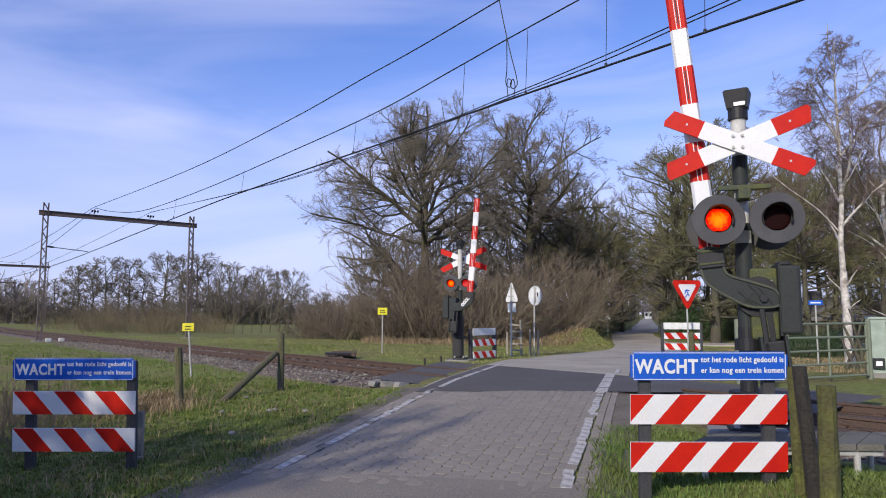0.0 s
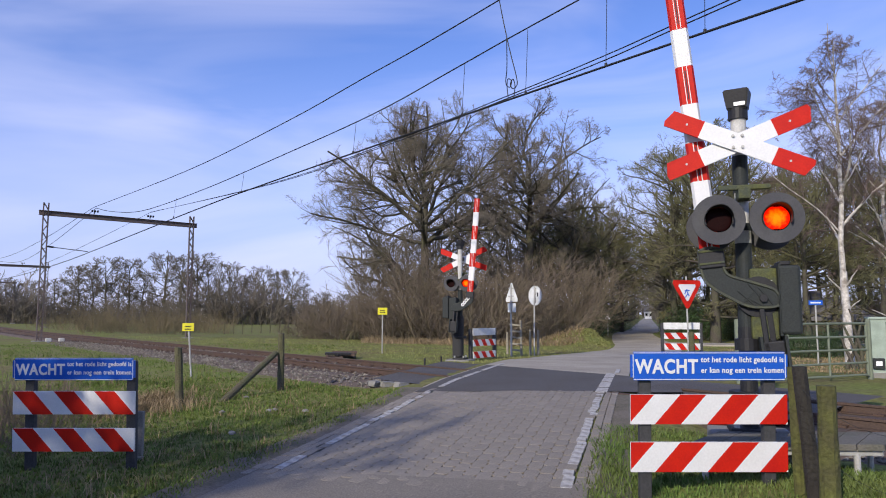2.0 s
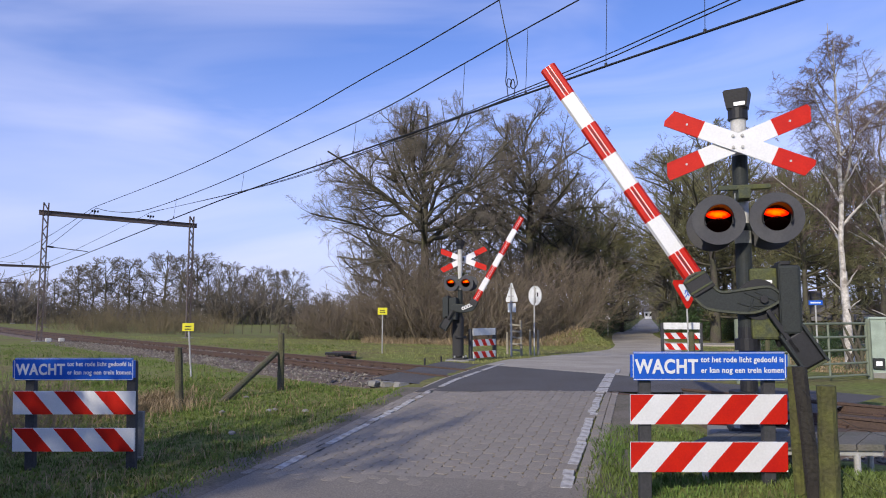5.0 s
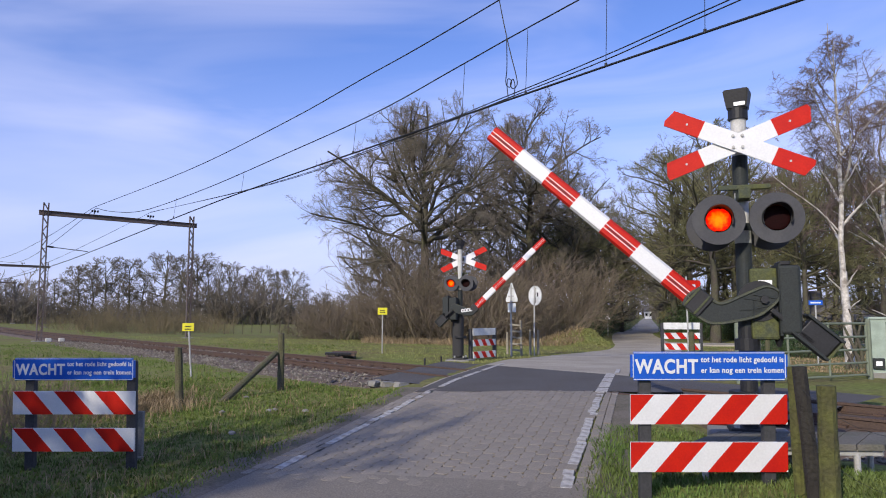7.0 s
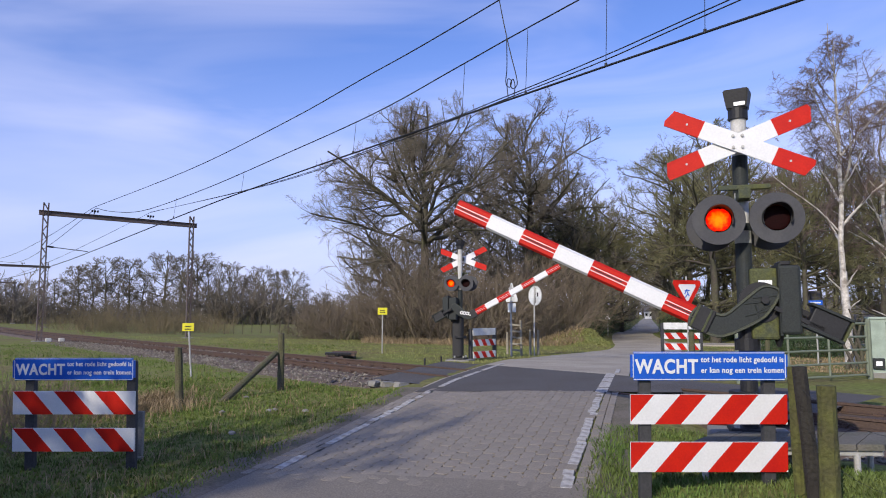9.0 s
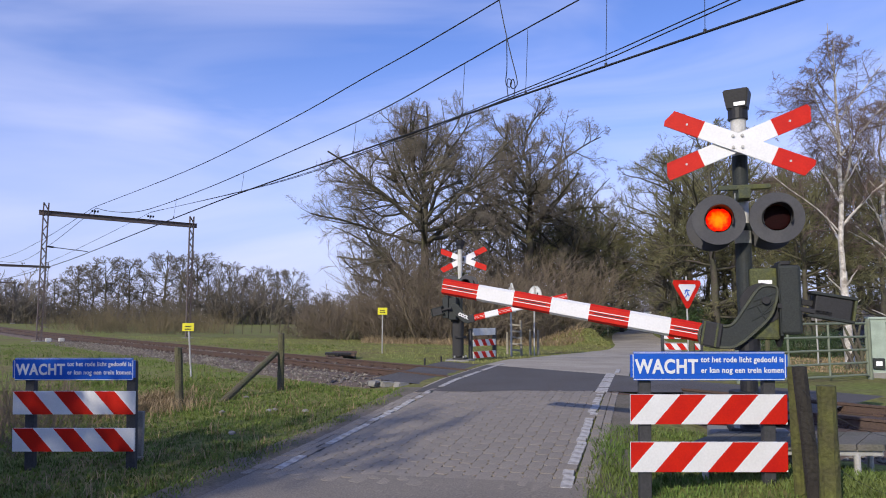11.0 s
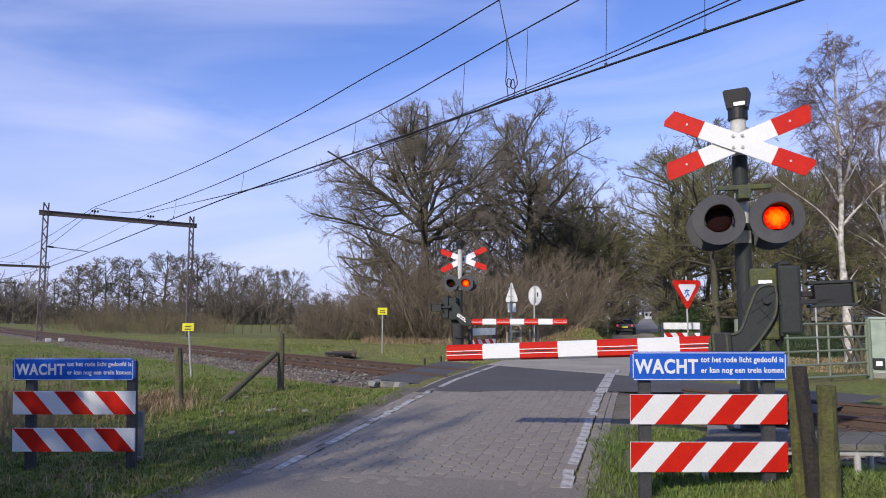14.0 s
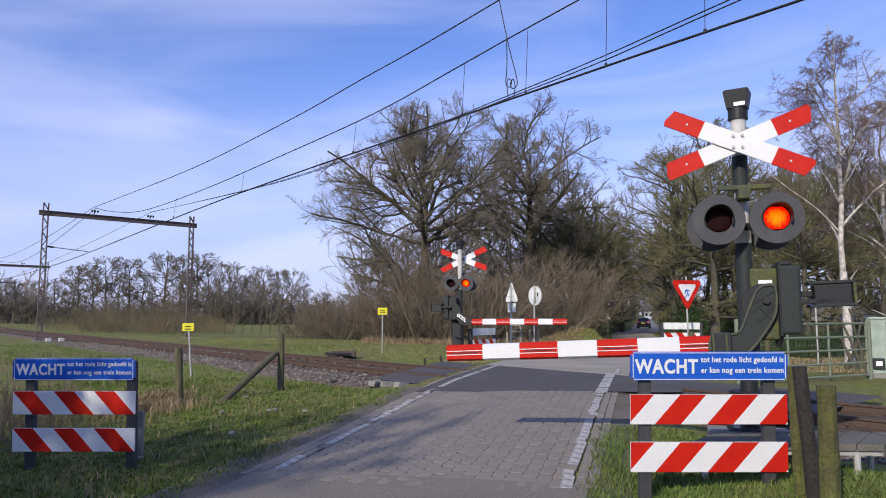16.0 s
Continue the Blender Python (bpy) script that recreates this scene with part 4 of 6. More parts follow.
def grow(seed, spec):
    """The pieces of a bare tree that fills an uneven dome: trunk, limbs, twigs."""
    rng = random.Random(seed)
    fork, zc, rx, up, down = spec["fork"], spec["zc"], spec["rx"], spec["up"], spec["down"]
    def inside(p):
        v = Vector((p.x / rx, p.y / rx, (p.z - zc) / (up if p.z > zc else down)))
        u = v.normalized()
        return v.length < 1 + 0.24 * noise.noise((u.x * 2.1 + seed, u.y * 2.1, u.z * 2.1))
    trunk, outs = [], [[] for _ in spec["levels"]]
    lean = Vector((rng.gauss(0, 0.25), rng.gauss(0, 0.25), 0))
    stem = limb(rng, trunk, Vector((0, 0, -0.4)), Vector((0, 0, fork)) + lean * 0.3, spec["r"] * 1.15, spec["r"] * 0.8, 5, 0.03, 0)
    top = Vector((0, 0, zc + up * spec["leader"])) + lean
    lead = limb(rng, outs[0], stem[-1], top, spec["r"] * 0.72, spec["r"] * 0.14, 7, 0.1, 0)
    low = spec.get("low", 0.0)
    for i in range(spec["n"]):
        h = ((i + rng.random()) / spec["n"]) ** 1.25
        f = h * 0.9 * (len(lead) - 1)
        a = lead[int(f)].lerp(lead[int(f) + 1], f - int(f))
        if h < low:
            a = stem[3].lerp(stem[-1], h / low)
        az = i * 2.4 + rng.gauss(0, 0.3)
        el = radians(spec["tilt"][0] + (spec["tilt"][1] - spec["tilt"][0]) * h + rng.gauss(0, 8))
        d = Vector((math.cos(az) * math.cos(el), math.sin(az) * math.cos(el), math.sin(el)))
        reach = 0.8
        while inside(a + d * reach) and reach < 20 or reach < 1.0:
            reach += 0.3
        shoots(rng, outs, a, (d + Vector((0, 0, spec["sweep"]))).normalized(), reach * rng.uniform(0.8, 0.98), spec["r"] * rng.uniform(0.22, 0.38) * (1.1 - 0.5 * h), spec["levels"], 0, inside)
    fine = spec.get("fine", 2)
    return trunk, [q for out in outs[:fine] for q in out], [q for out in outs[fine:] for q in out]


OAK = dict(fork=4.2, zc=9.0, rx=10.8, up=10.2, down=5.8, leader=0.55, r=0.6, n=38, low=0.3, tilt=(-3, 60), sweep=0.05,
           levels=((8, 9, 0.44, 50, 0.15, 0.0, 0.05), (5, 8, 0.46, 46, 0.16, 0.03, 0.022), (3, 6, 0.5, 44, 0.14, 0.06, 0.011), (1, 7, 0.9, 42, 0.12, 0.06, 0.0065), (1, 0, 0, 0, 0.1, 0.06, 0.0055)))
TALL = dict(fork=2.8, zc=8.4, rx=6.2, up=7.6, down=7.2, leader=0.8, r=0.32, n=26, low=0.2, tilt=(-24, 62), sweep=0.1,
            levels=((6, 6, 0.44, 46, 0.12, 0.02, 0.03), (3, 5, 0.52, 44, 0.13, 0.04, 0.017), (2, 5, 0.62, 42, 0.12, 0.06, 0.011), (1, 3, 1.0, 36, 0.12, 0.08, 0.009), (1, 0, 0, 0, 0.1, 0.08, 0.009)))
BIRCH = dict(fork=3.6, zc=7.4, rx=3.3, up=5.5, down=3.8, leader=0.95, r=0.16, n=18, low=0.12, tilt=(24, 60), sweep=0.35, fine=1,
             levels=((6, 10, 0.44, 42, 0.09, 0.0, 0.013), (4, 11, 0.52, 42, 0.12, -0.05, 0.006), (3, 10, 0.75, 40, 0.12, -0.25, 0.004), (1, 0, 0, 0, 0.1, -0.3, 0.0045)))
FARTREE = dict(fork=3.0, zc=8.0, rx=6.0, up=5.8, down=5.2, leader=0.62, r=0.34, n=15, low=0.15, tilt=(-6, 66), sweep=0.15,
               levels=((4, 6, 0.5, 48, 0.12, 0.02, 0.05), (2, 5, 0.55, 46, 0.12, 0.04, 0.034), (1, 5, 0.95, 44, 0.1, 0.06, 0.032), (1, 0, 0, 0, 0.1, 0.06, 0.032)))


def build_tree(seed, spec, label, category="tree", group="", materials=(M_BARK, M_TWIG)):
    """A bare tree at the origin: trunk, limbs and crown are its parts."""
    e = thing("tree", Matrix.Identity(4), label, category, group)
    for name, lot, material in zip(("trunk", "limb_frame", "crown"), grow(seed, spec), (materials[0], materials[0], materials[1])):
        v, f = tubes(lot)
        ob = mesh_ob(name, v, f, material, e, smooth=True)
        if name != "trunk":
            ob["kind"] = "stuff"
    return e


def build_shrub(seed, h, w, stems, material, label, category="shrub", group="", name="shrub", r=0.012, kids=7):
    """Many thin stems rising from one foot, forked at the tips."""
    rng = random.Random(seed)
    segs = []
    for _ in range(stems):
        a, q = rng.uniform(0, 2 * math.pi), math.sqrt(rng.random()) * w * 0.35
        p = Vector((q * math.cos(a), q * math.sin(a), -0.15))
        d = Vector((math.cos(a) * rng.uniform(0, 0.5), math.sin(a) * rng.uniform(0, 0.5), 1)).normalized()
        ln = h * rng.uniform(0.55, 1.05)
        rr = r * rng.uniform(0.7, 1.4)
        for i in range(5):
            d = (d + Vector((rng.gauss(0, 0.22), rng.gauss(0, 0.22), rng.gauss(-0.04, 0.12)))).normalized()
            p2 = p + d * ln / 5
            segs.append((p, p2, rr, rr * 0.8))
            rr *= 0.8
            if i > 0:
                for _k in range(kids // 3 + 1):
                    dd = (d + Vector((rng.gauss(0, 0.5), rng.gauss(0, 0.5), rng.gauss(0.1, 0.4)))).normalized()
                    c = p.lerp(p2, rng.random())
                    e1 = c + dd * ln * rng.uniform(0.1, 0.28)
                    segs.append((c, e1, rr * 0.6, rr * 0.4))
                    dd2 = (dd + Vector((rng.gauss(0, 0.5), rng.gauss(0, 0.5), rng.gauss(0.2, 0.3)))).normalized()
                    segs.append((c.lerp(e1, 0.6), e1 + dd2 * ln * 0.1, rr * 0.45, 0.0))
            p = p2
    v, f = tubes(segs, 3)
    ob = mesh_ob(name, v, f, material)
    return tagged(ob, label, category, group, "stuff")


def build_bush(seed, w, d, h, n, label, name="evergreen_bush", leaf=0.14):
    """A leafy evergreen: leaf quads over an uneven mound of many lobes."""
    rng = random.Random(seed)
    lobes = [(rng.uniform(-w, w) * 0.4, rng.uniform(-d, d) * 0.4, rng.uniform(0.25, 0.7) * h, rng.uniform(0.22, 0.4) * min(w, h * 1.6)) for _ in range(14)]
    verts, faces = [], []
    for _ in range(n):
        lx, ly, lz, lr = rng.choice(lobes)
        v = Vector((rng.gauss(0, 1), rng.gauss(0, 1), rng.gauss(0.2, 1))).normalized() * lr * rng.uniform(0.7, 1.05)
        c = Vector((lx, ly, lz)) + v
        if c.z < 0.05:
            continue
        nrm = (v.normalized() + Vector((rng.gauss(0, 0.5), rng.gauss(0, 0.5), rng.gauss(0.3, 0.5)))).normalized()
        sx = nrm.cross(Vector((rng.gauss(0, 1), rng.gauss(0, 1), 0.1))).normalized()
        sy = nrm.cross(sx)
        q = leaf * rng.uniform(0.6, 1.3)
        k = len(verts)
        verts += [c - sx * q * 0.5, c - sy * q * 0.22 + nrm * q * 0.05, c + sx * q * 0.5, c + sy * q * 0.22 + nrm * q * 0.05]
        faces.append((k, k + 1, k + 2, k + 3))
    e = thing(name, Matrix.Identity(4), label, "shrub", "evergreen bushes")
    lv = mesh_ob("leaves", verts, faces, M_EVERGREEN, e)
    lv["kind"] = "stuff"
    segs = [(Vector((lx * 0.3, ly * 0.3, -0.1)), Vector((lx, ly, lz)), 0.05, 0.02) for lx, ly, lz, lr in lobes]
    v, f = tubes(segs, 5)
    mesh_ob("stems", v, f, M_BARK, e)
    return e


def put(ob, x, y, turn=0, size=1.0, dz=0.0, copy=True):
    z = land_z(x, y) + dz
    m = pose(x, y, z, 0, 0, turn)
    if copy:
        ob = copy_thing(ob, m)
    else:
        ob.matrix_basis = m
    ob.scale = (size, size, size)
    return ob


def at_px(x, depth):
    return (x - 784) / 1207.25 * depth


# the old oaks beyond the track and the trees behind them
oak_a = build_tree(11, OAK, "spreading bare old oak in the thicket beyond the crossing", "tree", "bare oaks")
oak_b = build_tree(23, dict(OAK, rx=8.0, zc=9.4, up=9.3, n=28, r=0.5), "broad bare oak standing over brown thicket", "tree", "bare oaks")
put(oak_a, -1.3, 55.0, 0, 1.0, copy=False)
put(oak_b, 7.0, 58.0, 60, 1.1, copy=False)

tall_a = build_tree(31, TALL, "tall bare avenue tree with mossy trunk", "tree", "avenue trees", materials=(M_BARK, M_MOSSTWIG))
tall_b = build_tree(37, dict(TALL, rx=6.4, r=0.36, tilt=(-14, 68)), "tall bare avenue tree with many fine twigs", "tree", "avenue trees", materials=(M_BARK, M_MOSSTWIG))
put(tall_b, at_px(1015, 63), 63.0, 70, 0.95)
put(tall_a, at_px(1062, 66), 66.0, 200, 0.84)
put(tall_b, at_px(1098, 76), 76.0, 120, 0.74)
put(tall_a, at_px(955, 66), 66.0, 20, 1.0)
put(tall_a, at_px(1192, 57), 57.0, 10, 1.05, copy=False)
put(tall_b, at_px(1262, 48), 48.0, 90, 1.02, copy=False)
rng = random.Random(8)
for x, y, s in ((at_px(1225, 58), 58, 1.05), (at_px(1300, 55), 55, 0.98), (at_px(1345, 62), 62, 0.95), (at_px(1400, 58), 58, 0.95), (at_px(1450, 66), 66, 1.0), (at_px(1490, 55), 55, 0.9), (at_px(1535, 60), 60, 0.95), (at_px(1590, 52), 52, 0.9), (at_px(1425, 45), 45, 0.72), (at_px(1475, 47), 47, 0.78), (at_px(1560, 43), 43, 0.72), (at_px(1525, 52), 52, 0.95), (at_px(1410, 50), 50, 0.85), (at_px(1215, 66), 66, 1.1), (at_px(1285, 62), 62, 1.05)):
    put(rng.choice((tall_a, tall_b)), x, y, rng.uniform(0, 360), s)
lane = build_tree(33, dict(FARTREE, fork=3.5, zc=8.8, up=6.2, down=6.2, tilt=(-12, 75)), "bare avenue tree with a mossy trunk, one copy unseen for shade", "tree", "avenue trees")
put(lane, 22.0, 97.0, 0, 1.0, copy=False)
for x, d, s in ((640, 70, 0.42), (680, 68, 0.55), (722, 72, 0.72), (770, 69, 0.8), (815, 73, 0.9), (862, 70, 0.9), (905, 74, 0.98), (950, 71, 0.95), (985, 75, 0.95), (1040, 72, 0.8)):
    put(lane, at_px(x, d), d, x * 11.0, s)
for x, y, s in ((14.2, 74.0, 0.8), (15.5, 84.0, 0.85), (26.0, 80.0, 0.95), (at_px(1250, 72), 72, 1.0), (at_px(1320, 80), 80, 1.0), (at_px(1375, 68), 68, 1.05)):
    put(lane, x, y, rng.uniform(0, 360), s)
for i in range(13):
    yy = 78 + i * 9.5 * (1 + i * 0.08)
    cx = 19.7 + (yy - 71) * 0.299
    for side in (-1, 1):
        put(lane, cx + side * rng.uniform(4.2, 5.2), yy + rng.uniform(-2, 2), rng.uniform(0, 360), rng.uniform(0.85, 1.1))
for i in range(14):
    yy = rng.uniform(70, 150)
    cx = 19.7 + (yy - 71) * 0.299
    side = 1 if i % 3 else -1
    put(lane, cx + side * rng.uniform(8, 16 + 30 * (side > 0)), yy, rng.uniform(0, 360), rng.uniform(0.75, 1.15))
for i in range(12):
    put(lane, rng.uniform(55, 130), rng.uniform(280, 380), rng.uniform(0, 360), rng.uniform(0.9, 1.3))

# birches by the gate
birch = build_tree(41, BIRCH, "slender white-barked birch with drooping brown twigs", "birch", "birches", materials=(M_BIRCH, M_BIRCHTWIG))
put(birch, at_px(1497, 25), 25.0, 0, 0.95, copy=False)
put(birch, at_px(1575, 28), 28.0, 120, 0.85)

# distant trees across the meadow
far_a = build_tree(51, FARTREE, "distant bare tree in the field hedge", "tree", "field trees", materials=(M_BARK, M_FARTWIG))
far_b = build_tree(53, dict(FARTREE, rx=5.6), "distant bare tree with rounded crown", "tree", "field trees", materials=(M_BARK, M_FARTWIG))
first = [far_a, far_b]
rng = random.Random(3)
for x, d, s in ((140, 150, 0.95), (165, 155, 1.0), (190, 148, 1.1), (228, 152, 1.08), (255, 160, 0.9), (290, 150, 1.18), (318, 146, 1.1), (350, 152, 1.2), (372, 150, 1.05), (408, 148, 1.0), (430, 158, 0.85), (465, 150, 0.95), (490, 155, 0.9),
                (515, 140, 0.85), (540, 170, 0.65), (100, 165, 0.8), (60, 170, 0.8), (30, 160, 0.7), (5, 150, 0.75), (-30, 150, 0.8), (130, 180, 0.9), (210, 185, 1.0), (340, 190, 1.0), (450, 190, 0.9), (575, 185, 0.6), (610, 175, 0.55), (640, 180, 0.55)):
    ob = far_a if rng.random() < 0.5 else far_b
    if first and ob in first:
        first.remove(ob)
        put(ob, at_px(x, d), d, rng.uniform(0, 360), s, copy=False)
    else:
        put(ob, at_px(x, d), d, rng.uniform(0, 360), s)

# thickets
def build_thicket(seed, h, spread, stems, label, thick=1.0, material=M_SHRUB):
    """A many-stemmed leafless bush, all its upright stems and fine twigs in one mesh."""
    rng = random.Random(seed)
    levels = ((4, 8, 0.36, 42, 0.16, 0.0, 0.011 * thick), (2 if thick < 2 else 1, 6 if thick < 2 else 4, 0.62, 40, 0.14, 0.06, 0.009 * thick), (1, 0, 0, 0, 0.1, 0.06, 0.008 * thick))
    outs = [[] for _ in levels]
    for i in range(stems):
        az, q = rng.uniform(0, 2 * math.pi), math.sqrt(rng.random())
        a = Vector((math.cos(az) * q * spread * 0.6, math.sin(az) * q * spread * 0.6, -0.2))
        lean = rng.uniform(0.1, 1.1) * q
        shoots(rng, outs, a, Vector((math.cos(az) * lean, math.sin(az) * lean, 1)).normalized(), h * rng.uniform(0.45, 1.08), 0.02, levels, 0, lambda p: True)
    v, f = tubes(outs[0] + outs[1] + outs[2], 3)
    return tagged(mesh_ob("thicket", v, f, material), label, "shrub", "thickets", "stuff")


thick_a = build_thicket(61, 4.4, 2.2, 22, "dense brown leafless thicket under the oaks")
thick_b = build_thicket(67, 3.2, 2.9, 26, "low brown bramble and hazel thicket")
thick_far = build_thicket(69, 4.0, 3.2, 18, "distant brown leafless hedge at the field edge", 3.2, M_FARTWIG)
put(thick_far, at_px(300, 172), 172.0, 0, 1.8, copy=False)
for i in range(34):
    put(thick_far, at_px(-60 + i * 21, 172), 172 + (i * 7) % 11, i * 67, 1.25 + 0.09 * ((i * 5) % 9))
reed = build_shrub(71, 2.6, 5.0, 30, M_REED, "pale brown scrub along the railway", group="scrub", name="scrub", r=0.016, kids=5)
rng = random.Random(9)
for ob, x, y in ((thick_a, 0, 50), (thick_b, 4, 48), (reed, -30, 60)):
    put(ob, x, y, 0, 1.0, copy=False)
for i in range(28):
    x = rng.uniform(545, 1010)
    d = rng.uniform(47, 56) - (x - 545) * 0.004
    k = 0.5 if x < 690 else 1.0
    put(rng.choice((thick_a, thick_b)), at_px(x, d), d, rng.uniform(0, 360), rng.uniform(0.95, 1.7) * k)
for i in range(18):
    x = rng.uniform(720, 1030)
    d = rng.uniform(52, 66)
    put(thick_a, at_px(x, d), d, rng.uniform(0, 360), rng.uniform(1.2, 1.6))
for i in range(54):
    x, d = rng.uniform(70, 395), rng.uniform(56, 84)
    if to_ps(at_px(x, d), d)[0] > track_p(to_ps(at_px(x, d), d)[1]) + 4.5:
        put(reed, at_px(x, d), d, rng.uniform(0, 360), rng.uniform(0.7, 1.15))
for x, d, k in ((355, 140, 2.0), (375, 136, 2.3), (400, 140, 2.4), (420, 136, 2.3), (440, 140, 2.5), (465, 138, 2.2), (490, 140, 2.0), (5, 130, 2.2), (25, 132, 2.4), (50, 130, 1.9), (-20, 130, 2.2), (575, 120, 1.3), (555, 118, 1.0)):
    put(thick_far, at_px(x, d), d, x * 7.0, k)
for x, d, k in ((530, 50, 0.6), (548, 52, 0.8), (565, 51, 0.85), (580, 53, 0.95), (597, 50, 0.95), (612, 52, 1.0), (628, 51, 1.0), (645, 50, 1.0), (662, 52, 1.05), (680, 50, 1.05), (700, 51, 1.1), (725, 50, 1.1)):
    put(thick_b, at_px(x, d), d, x * 5.0, k)
for i in range(30):
    x = rng.uniform(-60, 640)
    d = rng.uniform(140, 160)
    put(reed, at_px(x, d), d, rng.uniform(0, 360), rng.uniform(1.4, 2.4))
for i in range(16):
    x = rng.uniform(1290, 1600)
    d = rng.uniform(49, 62)
    put(rng.choice((thick_a, thick_b)), at_px(x, d), d, rng.uniform(0, 360), rng.uniform(0.7, 1.2))
for i in range(14):
    yy = rng.uniform(70, 160)
    cx = 20.6 + (yy - 71) * 0.299
    put(thick_a, cx + rng.choice((-1, 1)) * rng.uniform(8.5, 12), yy, rng.uniform(0, 360), rng.uniform(0.9, 1.5))

for x, d, k in ((20, 139, 1.9), (62, 141, 1.7), (105, 140, 1.8), (148, 142, 1.6), (185, 140, 1.9), (222, 141, 1.7), (262, 140, 1.9), (300, 142, 1.7), (338, 140, 1.8), (520, 142, 1.7), (548, 144, 1.6)):
    put(thick_far, at_px(x, d), d, x * 3.0, k * 0.8)
for i in range(9):
    put(thick_far, 78 + i * 5.2, 336 + rng.uniform(-3, 3), i * 50, 3.0)
for x, d, k in ((560, 170, 1.9), (590, 165, 2.0), (625, 170, 2.0), (655, 165, 1.9), (685, 170, 2.2)):
    put(thick_far, at_px(x, d), d, x * 3.0, k * 0.8)
for i in range(10):
    yy = 190 + i * 9
    put(thick_far, 19.7 + (yy - 71) * 0.299 + (5.5 if i % 2 else -5.5), yy, i * 77, 0.85)

for i in range(20):
    put(reed, at_px(-70 + i * 42, 280), 280 + rng.uniform(-15, 15), i * 40, rng.uniform(2.6, 3.6))
for i in range(14):
    put(reed, at_px(1280 + i * 27, 120), 120 + rng.uniform(-10, 10), i * 40, rng.uniform(1.8, 2.8))

bush = build_bush(81, 4.6, 3.0, 2.3, 5200, "dark evergreen rhododendron beside the avenue, copied unseen to shade the verge")
put(bush, at_px(1060, 70), 72.0, 0, 1.0, copy=False)
for x, d, s in ((1042, 62, 0.95),):
    put(bush, at_px(x, d), d, x * 5.0, s)
for x, d, s in ((1025, 66, 0.85), (1085, 84, 1.0), (1212, 56, 0.95), (1235, 54, 1.05), (1215, 62, 1.1), (1200, 70, 0.9), (1290, 55, 0.7), (1340, 53, 0.75), (1400, 50, 0.6), (1440, 49, 0.55), (1080, 100, 1.0), (1190, 95, 1.0), (1388, 33, 0.42), (1418, 31, 0.45), (1452, 32, 0.5), (1480, 34, 0.5), (1350, 36, 0.5)):
    put(bush, at_px(x, d), d, x * 3.0, s)


def blades(name, count, place, h0, h1, material, label, seed, w=0.006, clump=5, spread=0.06):
    """Thin leaning blades over the land."""
    rng = random.Random(seed)
    verts, faces = [], []
    made = 0
    while made < count:
        spot = place(rng)
        if spot is None:
            made += clump
            continue
        x, y = spot
        z = land_z(x, y)
        k0 = 0.55 + 0.9 * max(0.0, noise.noise((x * 0.9, y * 0.9, 7.0)) + 0.35)
        for _ in range(clump):
            bx, by = x + rng.gauss(0, spread), y + rng.gauss(0, spread)
            h = rng.uniform(h0, h1) * k0
            a = rng.uniform(0, 2 * math.pi)
            ln = rng.uniform(0.4, 1.5) * h
            ww = w * rng.uniform(0.7, 1.5)
            ca, sa = math.cos(a), math.sin(a)
            q = len(verts)
            verts += [(bx - sa * ww, by + ca * ww, z - 0.01), (bx + sa * ww, by - ca * ww, z - 0.01), (bx + ca * ln * 0.4 + sa * ww * 0.7, by + sa * ln * 0.4 - ca * ww * 0.7, z + h * 0.65),
                      (bx + ca * ln * 0.4 - sa * ww * 0.7, by + sa * ln * 0.4 + ca * ww * 0.7, z + h * 0.65), (bx + ca * ln, by + sa * ln, z + h)]
            faces += [(q, q + 1, q + 2, q + 3), (q + 3, q + 2, q + 4)]
            made += 1
    return tagged(mesh_ob(name, verts, faces, material), label, "grass", kind="stuff")


def near_spot(x0, x1, y0, y1, gap=1.72):
    def place(rng):
        x, y = rng.uniform(x0, x1), y0 + (y1 - y0) * rng.random() ** 1.5
        d = road_dist(x, y)
        if -gap - 0.3 + 0.2 * noise.noise((x * 2, y * 2, 3)) < d < gap + 0.0 + 0.14 * noise.noise((x * 2, y * 2, 3)):
            return None
        p, s = to_ps(x, y)
        if 8.2 < p < 14 or (p > 7.5 and s < 3 and p < 15):
            return None
        return x, y
    return place


def far_spot(x0, x1, y0, y1):
    def place(rng):
        y = rng.uniform(y0, y1)
        x = rng.uniform(x0, x1) * y / y0
        if abs(road_dist(x, y)) < 2.1 or to_ps(x, y)[0] < 14.2:
            return None
        return x, y
    return place


blades("grass_verge", 88000, near_spot(-9.5, -0.8, 5.4, 17), 0.02, 0.066, M_BLADE, "short green grass blades on the verge", 1)
blades("grass_bank", 30000, near_spot(1.2, 4.6, 4.6, 9), 0.03, 0.10, M_LUSH, "green grass tufts round the notice posts", 2, w=0.0045)
blades("grass_meadow", 44000, far_spot(-9, 9, 19, 48), 0.03, 0.075, M_MEADOW, "rough grass beyond the track", 3, w=0.008, clump=3, spread=0.15)
blades("grass_lineside", 30000, near_spot(-24, -5, 12.5, 36), 0.03, 0.09, M_BLADE, "rough green grass along the railway", 9, w=0.011, clump=4, spread=0.12)
blades("dry_grass_verge", 5500, near_spot(-9.5, -0.8, 5.4, 17), 0.04, 0.16, M_STRAW, "dry straw-coloured stalks in the verge", 4, w=0.004)


def mound_spot(rng):
    x, y = 9.2 + rng.gauss(0, 1.7), 43.6 + rng.gauss(0, 2.5)
    return None if abs(road_dist(x, y)) < 2.1 else (x, y)


def thicket_edge(rng):
    d = rng.uniform(40, 46)
    return at_px(rng.uniform(640, 1030), d), d


